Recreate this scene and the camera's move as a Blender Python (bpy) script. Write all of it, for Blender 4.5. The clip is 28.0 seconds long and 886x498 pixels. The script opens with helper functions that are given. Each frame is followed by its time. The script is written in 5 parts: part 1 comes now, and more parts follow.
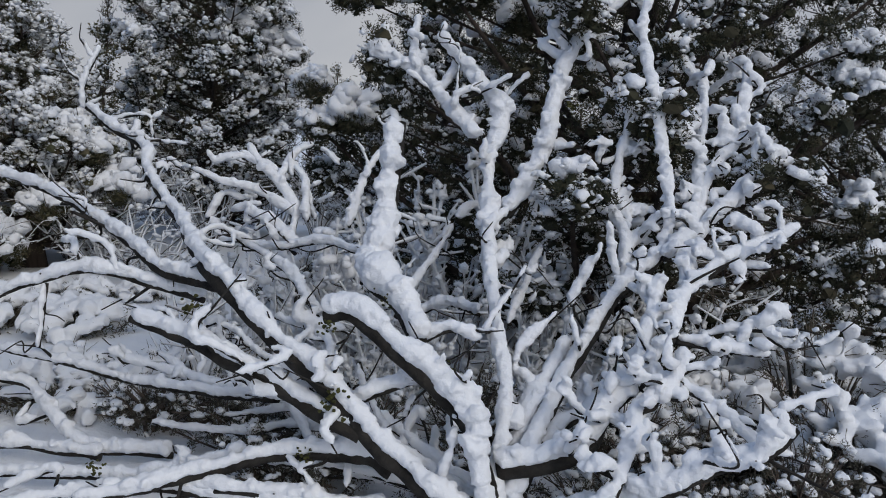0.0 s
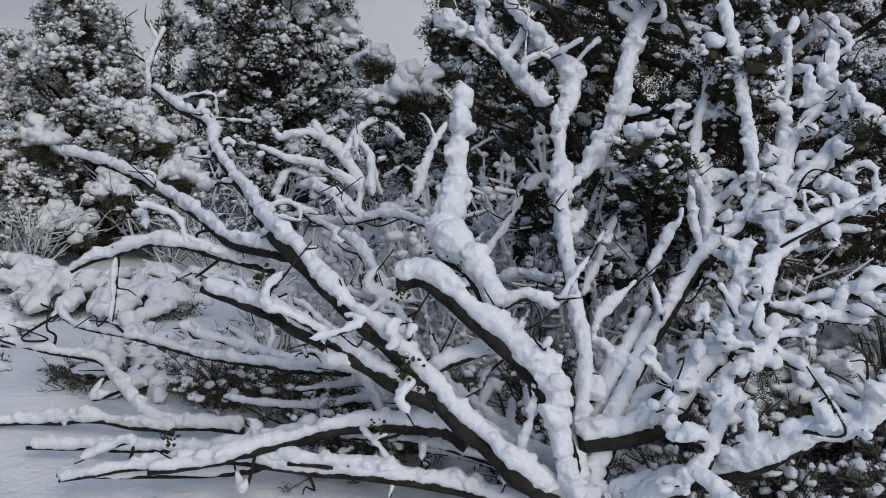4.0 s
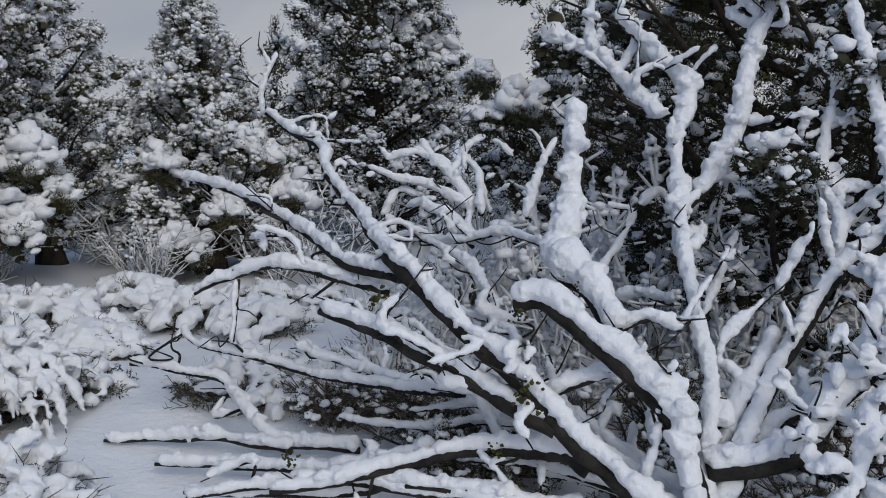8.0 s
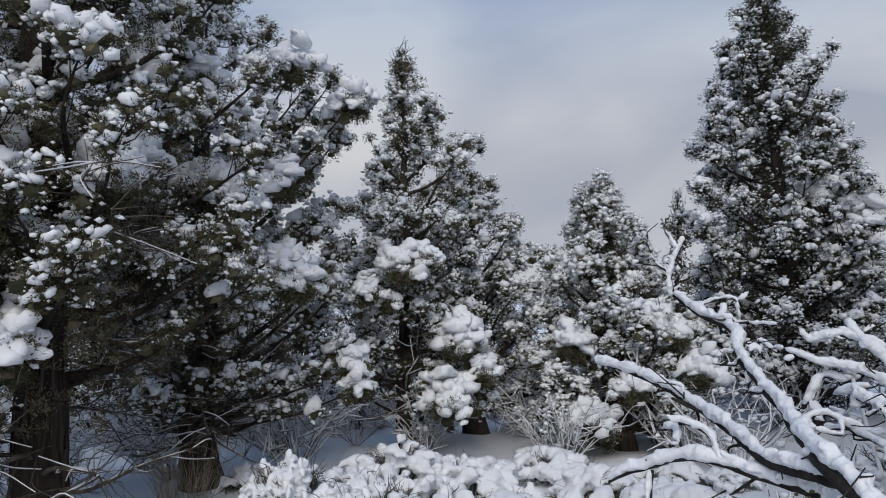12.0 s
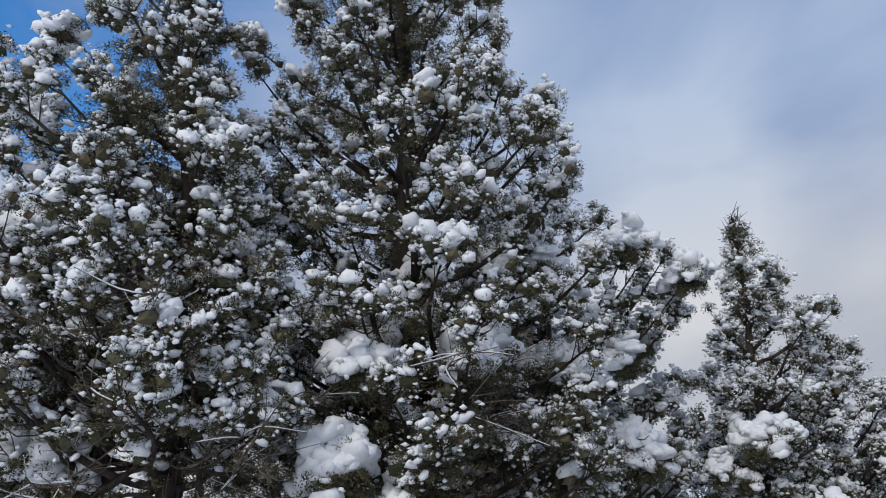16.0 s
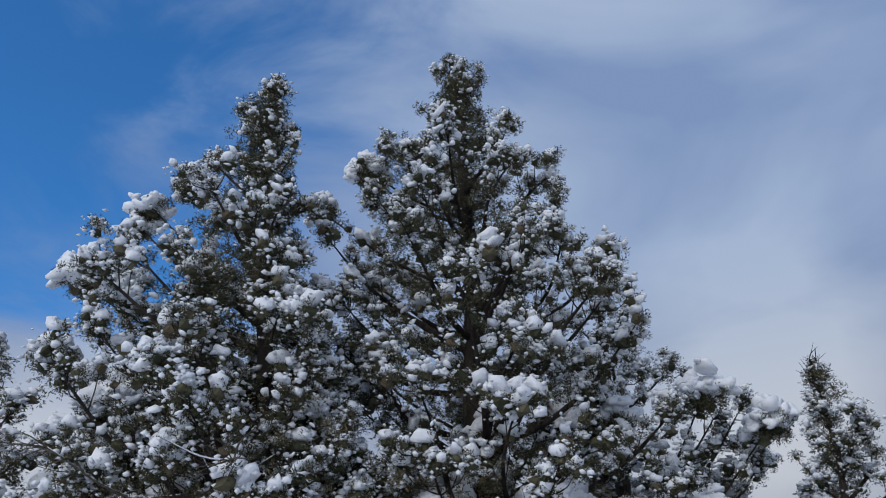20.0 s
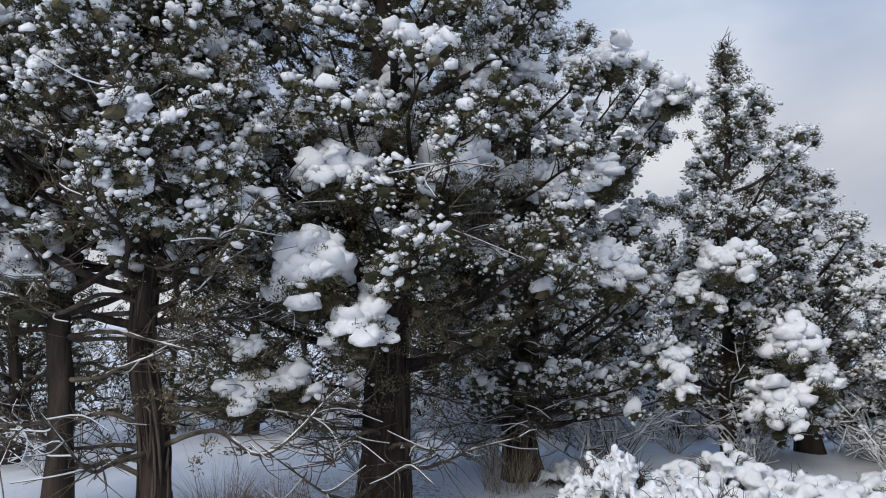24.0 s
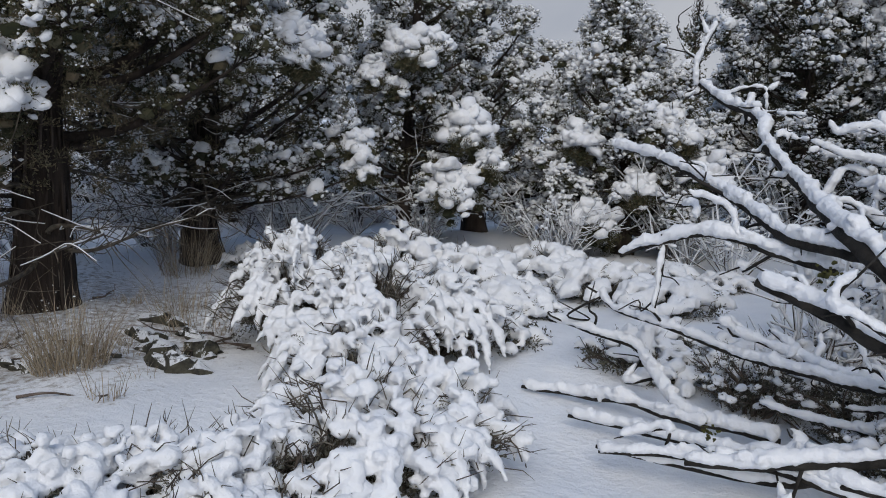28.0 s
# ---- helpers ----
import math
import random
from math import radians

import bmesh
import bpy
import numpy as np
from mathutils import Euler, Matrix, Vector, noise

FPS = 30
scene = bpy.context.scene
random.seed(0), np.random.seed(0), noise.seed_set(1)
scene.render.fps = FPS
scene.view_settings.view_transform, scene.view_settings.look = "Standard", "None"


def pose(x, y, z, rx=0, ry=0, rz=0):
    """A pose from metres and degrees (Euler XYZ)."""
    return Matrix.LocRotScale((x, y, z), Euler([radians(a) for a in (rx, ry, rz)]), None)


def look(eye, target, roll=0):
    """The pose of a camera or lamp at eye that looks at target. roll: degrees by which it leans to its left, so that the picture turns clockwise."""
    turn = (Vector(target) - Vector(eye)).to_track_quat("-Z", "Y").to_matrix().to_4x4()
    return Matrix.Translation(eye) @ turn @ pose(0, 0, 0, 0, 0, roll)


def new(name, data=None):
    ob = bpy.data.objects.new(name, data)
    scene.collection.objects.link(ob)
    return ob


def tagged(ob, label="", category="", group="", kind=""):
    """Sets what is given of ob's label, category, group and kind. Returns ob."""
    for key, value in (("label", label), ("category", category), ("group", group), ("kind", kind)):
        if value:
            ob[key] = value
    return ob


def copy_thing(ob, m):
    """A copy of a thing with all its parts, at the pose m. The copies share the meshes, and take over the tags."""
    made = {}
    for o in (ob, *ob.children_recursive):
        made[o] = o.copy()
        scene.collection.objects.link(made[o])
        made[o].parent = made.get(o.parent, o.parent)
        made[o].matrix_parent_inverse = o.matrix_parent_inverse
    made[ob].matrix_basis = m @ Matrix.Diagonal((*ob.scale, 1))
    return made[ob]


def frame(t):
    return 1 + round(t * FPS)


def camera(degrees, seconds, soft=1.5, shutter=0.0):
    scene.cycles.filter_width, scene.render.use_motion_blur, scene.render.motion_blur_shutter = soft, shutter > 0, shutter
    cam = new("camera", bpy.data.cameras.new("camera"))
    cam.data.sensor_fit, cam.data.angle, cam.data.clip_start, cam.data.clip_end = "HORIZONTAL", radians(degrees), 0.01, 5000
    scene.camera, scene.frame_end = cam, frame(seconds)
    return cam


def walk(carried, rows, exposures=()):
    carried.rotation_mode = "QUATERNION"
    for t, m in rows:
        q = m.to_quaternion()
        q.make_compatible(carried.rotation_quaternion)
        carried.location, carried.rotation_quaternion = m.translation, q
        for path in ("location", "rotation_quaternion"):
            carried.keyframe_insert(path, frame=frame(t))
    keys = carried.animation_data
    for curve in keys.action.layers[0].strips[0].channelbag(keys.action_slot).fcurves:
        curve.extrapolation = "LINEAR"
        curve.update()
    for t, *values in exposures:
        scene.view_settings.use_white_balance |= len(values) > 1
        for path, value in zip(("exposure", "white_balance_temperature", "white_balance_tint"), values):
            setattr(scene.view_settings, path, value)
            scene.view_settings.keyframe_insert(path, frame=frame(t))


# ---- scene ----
cam = camera(57.11, 28.0, soft=1.0)
PATH = [
    (0.0, -0.013, -0.055, 1.668, -1.00, -8.30, 3.21),
    (0.5, -0.022, -0.050, 1.633, -0.24, -6.27, 2.88),
    (1.0, -0.020, -0.021, 1.611, 0.49, -6.86, 2.50),
    (1.5, -0.029, -0.004, 1.582, 1.08, -6.97, 2.25),
    (2.0, -0.047, 0.012, 1.562, 1.61, -7.39, 2.28),
    (2.5, -0.054, 0.024, 1.554, 2.01, -8.01, 2.15),
    (3.0, -0.066, 0.033, 1.550, 2.34, -8.45, 2.12),
    (3.5, -0.086, 0.040, 1.530, 2.58, -8.55, 2.01),
    (5.5, -0.093, 0.038, 1.517, 3.91, -9.69, 1.84),
    (6.0, -0.105, 0.040, 1.510, 4.20, -10.01, 1.94),
    (6.5, -0.110, 0.043, 1.524, 4.82, -10.46, 1.61),
    (7.0, -0.126, 0.051, 1.533, 7.51, -10.60, 0.77),
    (7.5, -0.130, 0.068, 1.535, 8.88, -10.11, 0.36),
    (8.0, -0.162, 0.081, 1.551, 9.85, -8.02, 0.13),
    (8.5, -0.214, 0.086, 1.553, 10.00, -6.74, -0.23),
    (9.0, -0.178, 0.058, 1.584, 10.75, -4.95, -0.65),
    (9.5, -0.158, 0.028, 1.608, 18.08, -3.55, -0.92),
    (10.0, -0.164, -0.003, 1.634, 24.04, -1.77, -0.74),
    (10.5, -0.163, -0.010, 1.648, 27.06, 0.24, -1.04),
    (11.0, -0.155, -0.003, 1.654, 30.47, 0.60, -1.59),
    (11.5, -0.152, 0.004, 1.658, 34.75, 1.77, -1.70),
    (12.0, -0.156, -0.005, 1.667, 37.39, 4.02, -1.94),
    (12.5, -0.147, -0.017, 1.676, 40.56, 5.43, -2.26),
    (13.0, -0.143, -0.038, 1.682, 44.23, 7.18, -2.32),
    (13.5, -0.131, -0.054, 1.680, 47.64, 9.18, -2.35),
    (15.5, -0.101, -0.144, 1.714, 58.84, 14.75, -2.00),
    (16.0, -0.089, -0.170, 1.718, 60.24, 16.64, -1.60),
    (16.5, -0.067, -0.182, 1.718, 61.93, 17.21, -1.33),
    (17.0, -0.032, -0.196, 1.722, 63.81, 21.88, -1.37),
    (17.5, -0.008, -0.210, 1.728, 64.35, 25.06, -1.32),
    (18.0, 0.015, -0.228, 1.727, 64.45, 27.75, -1.14),
    (18.5, 0.022, -0.242, 1.725, 64.49, 29.12, -1.23),
    (19.0, 0.013, -0.242, 1.724, 64.47, 28.83, -1.69),
    (19.5, 0.014, -0.230, 1.723, 64.60, 27.95, -2.14),
    (20.0, 0.008, -0.236, 1.720, 64.80, 27.34, -2.25),
    (20.5, -0.002, -0.250, 1.713, 65.11, 27.05, -1.96),
    (22.5, -0.159, -0.221, 1.694, 64.81, 16.34, -0.72),
    (23.0, -0.184, -0.187, 1.683, 63.09, 12.09, -0.43),
    (23.5, -0.203, -0.152, 1.644, 58.90, 8.67, -0.81),
    (24.0, -0.222, -0.116, 1.569, 58.74, 5.11, -0.16),
    (24.5, -0.248, -0.090, 1.482, 56.81, 0.53, 0.40),
    (25.0, -0.292, -0.057, 1.438, 51.83, -4.42, 0.60),
    (25.5, -0.326, -0.032, 1.418, 49.37, -7.14, 0.94),
    (26.0, -0.341, -0.034, 1.414, 47.23, -8.24, 1.15),
    (26.5, -0.353, -0.018, 1.411, 46.63, -8.75, 1.19),
    (27.0, -0.343, 0.006, 1.411, 45.31, -8.88, 1.10),
    (27.5, -0.335, 0.022, 1.414, 39.93, -8.80, 1.64),
    (28.0, -0.332, 0.040, 1.410, 37.06, -8.86, 1.43),
]

def held(x, y, z, yaw, pitch, roll):
    """The camera's pose from its eye and its yaw, pitch and roll in degrees."""
    return pose(x, y, z) @ pose(0, 0, 0, 0, 0, yaw) @ pose(0, 0, 0, 90 + pitch) @ pose(0, 0, 0, 0, 0, roll)


walk(cam, [(row[0], held(*row[1:])) for row in PATH], exposures=[
    (0.0, 0.12, 6800, 10), (8.0, 0.1, 6800, 10), (10.5, 0.28, 6800, 10), (13.0, 0.34, 6800, 10), (16.0, 0.44, 6750, 10), (18.0, 0.44, 6700, 10), (19.0, 0.26, 6400, 10), (20.5, 0.16, 6350, 10),
    (22.5, 0.62, 6700, 10), (24.5, 0.56, 6800, 10), (26.0, 0.38, 6850, 10), (28.0, 0.3, 6850, 10),
])

# ---- sky and light ----
SUN_AZ, SUN_EL = radians(212), radians(37)


def nodes_of(tree, kind, **values):
    n = tree.nodes.new(kind)
    for key, value in values.items():
        n.inputs[key.replace("_", " ")].default_value = value
    return n


def make_world():
    world = bpy.data.worlds.new("world")
    scene.world = world
    world.use_nodes = True
    tree = world.node_tree
    tree.nodes.clear()
    link = tree.links.new
    coord = tree.nodes.new("ShaderNodeTexCoord")
    sky = tree.nodes.new("ShaderNodeTexSky")
    sky.sky_type, sky.sun_disc = "NISHITA", False
    sky.sun_elevation, sky.sun_rotation = SUN_EL, -SUN_AZ
    dim = nodes_of(tree, "ShaderNodeVectorMath")
    dim.operation = "SCALE"
    dim.inputs["Scale"].default_value = 0.128
    link(sky.outputs[0], dim.inputs[0])
    deep = tree.nodes.new("ShaderNodeVectorMath")
    deep.operation = "MULTIPLY"
    deep.inputs[1].default_value = (0.26, 0.72, 1.15)
    link(dim.outputs[0], deep.inputs[0])
    # broken cloud: large soft banks with a lighter and a darker grey
    stretch = tree.nodes.new("ShaderNodeMapping")
    stretch.inputs["Scale"].default_value = (1.0, 1.0, 2.2)
    stretch.inputs["Location"].default_value = (0.3, 1.7, 0.4)
    link(coord.outputs["Generated"], stretch.inputs[0])
    banks = nodes_of(tree, "ShaderNodeTexNoise", Scale=2.3, Detail=5.0, Roughness=0.45, Distortion=0.4)
    link(stretch.outputs[0], banks.inputs["Vector"])
    def two_greys(dark, light):
        ramp = tree.nodes.new("ShaderNodeValToRGB")
        ramp.color_ramp.elements[0].position, ramp.color_ramp.elements[0].color = 0.38, (*dark, 1)
        ramp.color_ramp.elements[1].position, ramp.color_ramp.elements[1].color = 0.64, (*light, 1)
        link(banks.outputs[0], ramp.inputs[0])
        return ramp

    # cloud is paler and greyer low down, bluer higher up
    low, high = two_greys((0.30, 0.335, 0.41), (0.49, 0.51, 0.545)), two_greys((0.185, 0.265, 0.44), (0.33, 0.41, 0.555))
    apart = tree.nodes.new("ShaderNodeSeparateXYZ")
    link(coord.outputs["Generated"], apart.inputs[0])
    climb = tree.nodes.new("ShaderNodeMapRange")
    climb.interpolation_type = "SMOOTHSTEP"
    climb.inputs["From Min"].default_value, climb.inputs["From Max"].default_value = 0.14, 0.46
    link(apart.outputs["Z"], climb.inputs["Value"])
    greys = tree.nodes.new("ShaderNodeMix")
    greys.data_type = "RGBA"
    link(climb.outputs[0], greys.inputs["Factor"])
    link(low.outputs[0], greys.inputs["A"])
    link(high.outputs[0], greys.inputs["B"])
    # the clear part of the sky
    clear = tree.nodes.new("ShaderNodeVectorMath")
    clear.operation = "DOT_PRODUCT"
    az, el = radians(112), radians(34)
    clear.inputs[1].default_value = (-math.sin(az) * math.cos(el), math.cos(az) * math.cos(el), math.sin(el))
    link(coord.outputs["Generated"], clear.inputs[0])
    wisps = nodes_of(tree, "ShaderNodeTexNoise", Scale=3.0, Detail=6.0, Roughness=0.55, Distortion=0.5)
    link(stretch.outputs[0], wisps.inputs["Vector"])
    push = tree.nodes.new("ShaderNodeMath")
    push.operation = "MULTIPLY_ADD"
    push.inputs[1].default_value = 0.5
    link(wisps.outputs[0], push.inputs[0])
    link(clear.outputs["Value"], push.inputs[2])
    edge = tree.nodes.new("ShaderNodeMapRange")
    edge.interpolation_type = "SMOOTHSTEP"
    edge.inputs["From Min"].default_value, edge.inputs["From Max"].default_value = 0.98, 1.2
    link(push.outputs[0], edge.inputs["Value"])
    # a bank of white cloud lies along the foot of the clear part
    foot = tree.nodes.new("ShaderNodeMath")
    foot.operation = "MULTIPLY_ADD"
    foot.inputs[1].default_value = 0.16
    link(wisps.outputs[0], foot.inputs[0])
    link(apart.outputs["Z"], foot.inputs[2])
    rim = tree.nodes.new("ShaderNodeMapRange")
    rim.interpolation_type = "SMOOTHSTEP"
    rim.inputs["From Min"].default_value, rim.inputs["From Max"].default_value = 0.40, 0.46
    link(foot.outputs[0], rim.inputs["Value"])
    open_sky = tree.nodes.new("ShaderNodeMath")
    open_sky.operation = "MULTIPLY"
    link(edge.outputs[0], open_sky.inputs[0])
    link(rim.outputs[0], open_sky.inputs[1])
    mix = tree.nodes.new("ShaderNodeMix")
    mix.data_type = "RGBA"
    link(open_sky.outputs[0], mix.inputs["Factor"])
    link(greys.outputs["Result"], mix.inputs["A"])
    link(deep.outputs[0], mix.inputs["B"])
    back = nodes_of(tree, "ShaderNodeBackground", Strength=1.0)
    out = tree.nodes.new("ShaderNodeOutputWorld")
    link(mix.outputs["Result"], back.inputs[0])
    link(back.outputs[0], out.inputs[0])


make_world()
sun = new("sun", bpy.data.lights.new("sun", "SUN"))
sun.data.energy, sun.data.angle, sun.data.color = 1.35, radians(45), (1.0, 0.96, 0.90)
sun.matrix_world = look((-math.sin(SUN_AZ) * math.cos(SUN_EL) * 50, math.cos(SUN_AZ) * math.cos(SUN_EL) * 50, math.sin(SUN_EL) * 50), (0, 0, 0))

# ---- materials ----
def material(name, base, second, scale, rough=0.8, bump=0.3, fine=60.0, spread=(0.35, 0.65), by_object=True, stretch=(1, 1, 1), depth=0.02, detail=5.0):
    """A matt surface that varies between two colours at one scale and has fine relief at another."""
    m = bpy.data.materials.new(name)
    m.use_nodes = True
    tree = m.node_tree
    link = tree.links.new
    bsdf = tree.nodes["Principled BSDF"]
    coord = tree.nodes.new("ShaderNodeTexCoord")
    mapping = tree.nodes.new("ShaderNodeMapping")
    mapping.inputs["Scale"].default_value = stretch
    link(coord.outputs["Object"], mapping.inputs[0])
    big = nodes_of(tree, "ShaderNodeTexNoise", Scale=scale, Detail=detail, Roughness=0.6)
    link(mapping.outputs[0], big.inputs["Vector"])
    ramp = tree.nodes.new("ShaderNodeValToRGB")
    ramp.color_ramp.elements[0].position, ramp.color_ramp.elements[0].color = spread[0], (*base, 1)
    ramp.color_ramp.elements[1].position, ramp.color_ramp.elements[1].color = spread[1], (*second, 1)
    link(big.outputs[0], ramp.inputs[0])
    link(ramp.outputs[0], bsdf.inputs["Base Color"])
    small = nodes_of(tree, "ShaderNodeTexNoise", Scale=fine, Detail=4.0, Roughness=0.65)
    link(mapping.outputs[0], small.inputs["Vector"])
    relief = nodes_of(tree, "ShaderNodeBump", Strength=bump, Distance=depth)
    link(small.outputs[0], relief.inputs["Height"])
    link(relief.outputs[0], bsdf.inputs["Normal"])
    bsdf.inputs["Roughness"].default_value = rough
    bsdf.inputs["Specular IOR Level"].default_value = 0.25
    return m


def island_material(name, colours, rough=0.75):
    """Leaves and blades whose colour changes from piece to piece."""
    m = bpy.data.materials.new(name)
    m.use_nodes = True
    tree = m.node_tree
    bsdf = tree.nodes["Principled BSDF"]
    geo = tree.nodes.new("ShaderNodeNewGeometry")
    ramp = tree.nodes.new("ShaderNodeValToRGB")
    ramp.color_ramp.elements[0].color = (*colours[0], 1)
    ramp.color_ramp.elements[1].color = (*colours[-1], 1)
    for k, c in enumerate(colours[1:-1]):
        ramp.color_ramp.elements.new((k + 1) / (len(colours) - 1)).color = (*c, 1)
    tree.links.new(geo.outputs["Random Per Island"], ramp.inputs[0])
    tree.links.new(ramp.outputs[0], bsdf.inputs["Base Color"])
    bsdf.inputs["Roughness"].default_value = rough
    bsdf.inputs["Specular IOR Level"].default_value = 0.2
    return m


def thin_snow(m):
    """Under the large junipers the snow is thin, and soil, needles and dead grass show through."""
    tree = m.node_tree
    link = tree.links.new
    bsdf = tree.nodes["Principled BSDF"]
    old = bsdf.inputs["Base Color"].links[0].from_socket
    coord = tree.nodes.new("ShaderNodeTexCoord")
    away = tree.nodes.new("ShaderNodeVectorMath")
    away.operation = "DISTANCE"
    away.inputs[1].default_value = (-6.2, 2.6, 0)
    link(coord.outputs["Object"], away.inputs[0])
    patch = nodes_of(tree, "ShaderNodeTexNoise", Scale=1.6, Detail=6.0, Roughness=0.65)
    link(coord.outputs["Object"], patch.inputs["Vector"])
    shift = tree.nodes.new("ShaderNodeMath")
    shift.operation = "MULTIPLY_ADD"
    shift.inputs[1].default_value = 2.2
    link(patch.outputs[0], shift.inputs[0])
    link(away.outputs["Value"], shift.inputs[2])
    cover = tree.nodes.new("ShaderNodeMapRange")
    cover.inputs["From Min"].default_value, cover.inputs["From Max"].default_value = 2.6, 3.9
    cover.inputs["To Min"].default_value, cover.inputs["To Max"].default_value = 0.54, 0.8
    link(shift.outputs[0], cover.inputs["Value"])
    specks = nodes_of(tree, "ShaderNodeTexNoise", Scale=17.0, Detail=7.0, Roughness=0.7)
    link(coord.outputs["Object"], specks.inputs["Vector"])
    less = tree.nodes.new("ShaderNodeMath")
    less.operation = "SUBTRACT"
    link(cover.outputs[0], less.inputs[0])
    link(specks.outputs[0], less.inputs[1])
    soft = tree.nodes.new("ShaderNodeMapRange")
    soft.inputs["From Min"].default_value, soft.inputs["From Max"].default_value = -0.08, 0.12
    link(less.outputs[0], soft.inputs["Value"])
    mix = tree.nodes.new("ShaderNodeMix")
    mix.data_type = "RGBA"
    mix.inputs["A"].default_value = (0.27, 0.235, 0.195, 1)
    link(soft.outputs[0], mix.inputs["Factor"])
    link(old, mix.inputs["B"])
    link(mix.outputs["Result"], bsdf.inputs["Base Color"])


SNOW = material("snow", (0.77, 0.79, 0.825), (0.85, 0.865, 0.885), 6.0, 0.6, 0.6, 70.0, depth=0.012)
GROUND_SNOW = material("ground_snow", (0.75, 0.775, 0.815), (0.84, 0.855, 0.88), 2.0, 0.6, 0.6, 22.0, depth=0.03)
thin_snow(GROUND_SNOW)
BARK = material("bark", (0.018, 0.014, 0.012), (0.075, 0.058, 0.048), 9.0, 0.9, 1.0, 26.0, stretch=(1, 1, 0.12), depth=0.03)
REDBARK = material("shaggy_bark", (0.012, 0.009, 0.008), (0.052, 0.039, 0.031), 10.0, 0.9, 1.0, 30.0, stretch=(1, 1, 0.08), depth=0.04)
DRYBARK = material("dry_bark", (0.05, 0.042, 0.034), (0.17, 0.145, 0.115), 12.0, 0.9, 0.6, 60.0)
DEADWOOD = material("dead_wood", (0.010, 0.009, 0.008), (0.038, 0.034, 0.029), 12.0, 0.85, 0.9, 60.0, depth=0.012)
TWIG = material("twig", (0.05, 0.04, 0.034), (0.16, 0.13, 0.11), 14.0, 0.9, 0.4, 80.0)
MOSS = material("moss", (0.03, 0.033, 0.012), (0.10, 0.098, 0.03), 30.0, 0.95, 1.0, 160.0, depth=0.01)
LICHEN = material("lichen_rock", (0.02, 0.02, 0.018), (0.10, 0.095, 0.07), 16.0, 0.9, 1.0, 45.0, depth=0.03)

def snowed_rock(m):
    """Snow lies on the upper faces of the rock and leaves its sides dark."""
    tree = m.node_tree
    link = tree.links.new
    bsdf = tree.nodes["Principled BSDF"]
    old = bsdf.inputs["Base Color"].links[0].from_socket
    geo = tree.nodes.new("ShaderNodeNewGeometry")
    apart = tree.nodes.new("ShaderNodeSeparateXYZ")
    link(geo.outputs["Normal"], apart.inputs[0])
    coord = tree.nodes.new("ShaderNodeTexCoord")
    patch = nodes_of(tree, "ShaderNodeTexNoise", Scale=14.0, Detail=7.0, Roughness=0.65)
    link(coord.outputs["Object"], patch.inputs["Vector"])
    total = tree.nodes.new("ShaderNodeMath")
    total.operation = "MULTIPLY_ADD"
    total.inputs[1].default_value = 1.6
    link(patch.outputs[0], total.inputs[0])
    link(apart.outputs["Z"], total.inputs[2])
    cover = tree.nodes.new("ShaderNodeMapRange")
    cover.inputs["From Min"].default_value, cover.inputs["From Max"].default_value = 1.5, 1.62
    link(total.outputs[0], cover.inputs["Value"])
    mix = tree.nodes.new("ShaderNodeMix")
    mix.data_type = "RGBA"
    mix.inputs["B"].default_value = (0.80, 0.82, 0.85, 1)
    link(cover.outputs[0], mix.inputs["Factor"])
    link(old, mix.inputs["A"])
    link(mix.outputs["Result"], bsdf.inputs["Base Color"])


snowed_rock(LICHEN)
NEEDLES = island_material("juniper_scale", [(0.026, 0.030, 0.016), (0.058, 0.060, 0.032), (0.10, 0.096, 0.056), (0.125, 0.095, 0.06)])
DARKNEEDLES = island_material("dark_juniper_scale", [(0.020, 0.023, 0.014), (0.038, 0.041, 0.024), (0.066, 0.056, 0.034)])
DRYNEEDLES = island_material("dying_juniper_scale", [(0.06, 0.056, 0.034), (0.14, 0.122, 0.075), (0.22, 0.175, 0.115)])
BARKSTRIP = island_material("bark_strip", [(0.02, 0.016, 0.013), (0.055, 0.042, 0.034), (0.12, 0.095, 0.08)], 0.9)
DRY = island_material("dry_grass", [(0.15, 0.115, 0.08), (0.29, 0.235, 0.165), (0.42, 0.37, 0.29)])
RUSSET = island_material("russet_grass", [(0.15, 0.10, 0.07), (0.28, 0.20, 0.145), (0.38, 0.30, 0.23)])
SAGE = island_material("sage_twig", [(0.05, 0.042, 0.036), (0.11, 0.09, 0.075), (0.16, 0.15, 0.12)])
SAGELEAF = island_material("sage_leaf", [(0.04, 0.036, 0.028), (0.09, 0.085, 0.065), (0.15, 0.145, 0.115)])

# ---- mesh tools ----
def template(level):
    bm = bmesh.new()
    bmesh.ops.create_icosphere(bm, subdivisions=level, radius=1.0)
    v = np.array([p.co[:] for p in bm.verts])
    f = np.array([[q.index for q in p.verts] for p in bm.faces])
    bm.free()
    return v, f


ICO = {level: template(level) for level in (1, 2, 3)}
ICO[0] = (np.array([[1, 0, 0], [-1, 0, 0], [0, 1, 0], [0, -1, 0], [0, 0, 1], [0, 0, -1.0]]),
          np.array([[0, 2, 4], [2, 1, 4], [1, 3, 4], [3, 0, 4], [2, 0, 5], [1, 2, 5], [3, 1, 5], [0, 3, 5]]))


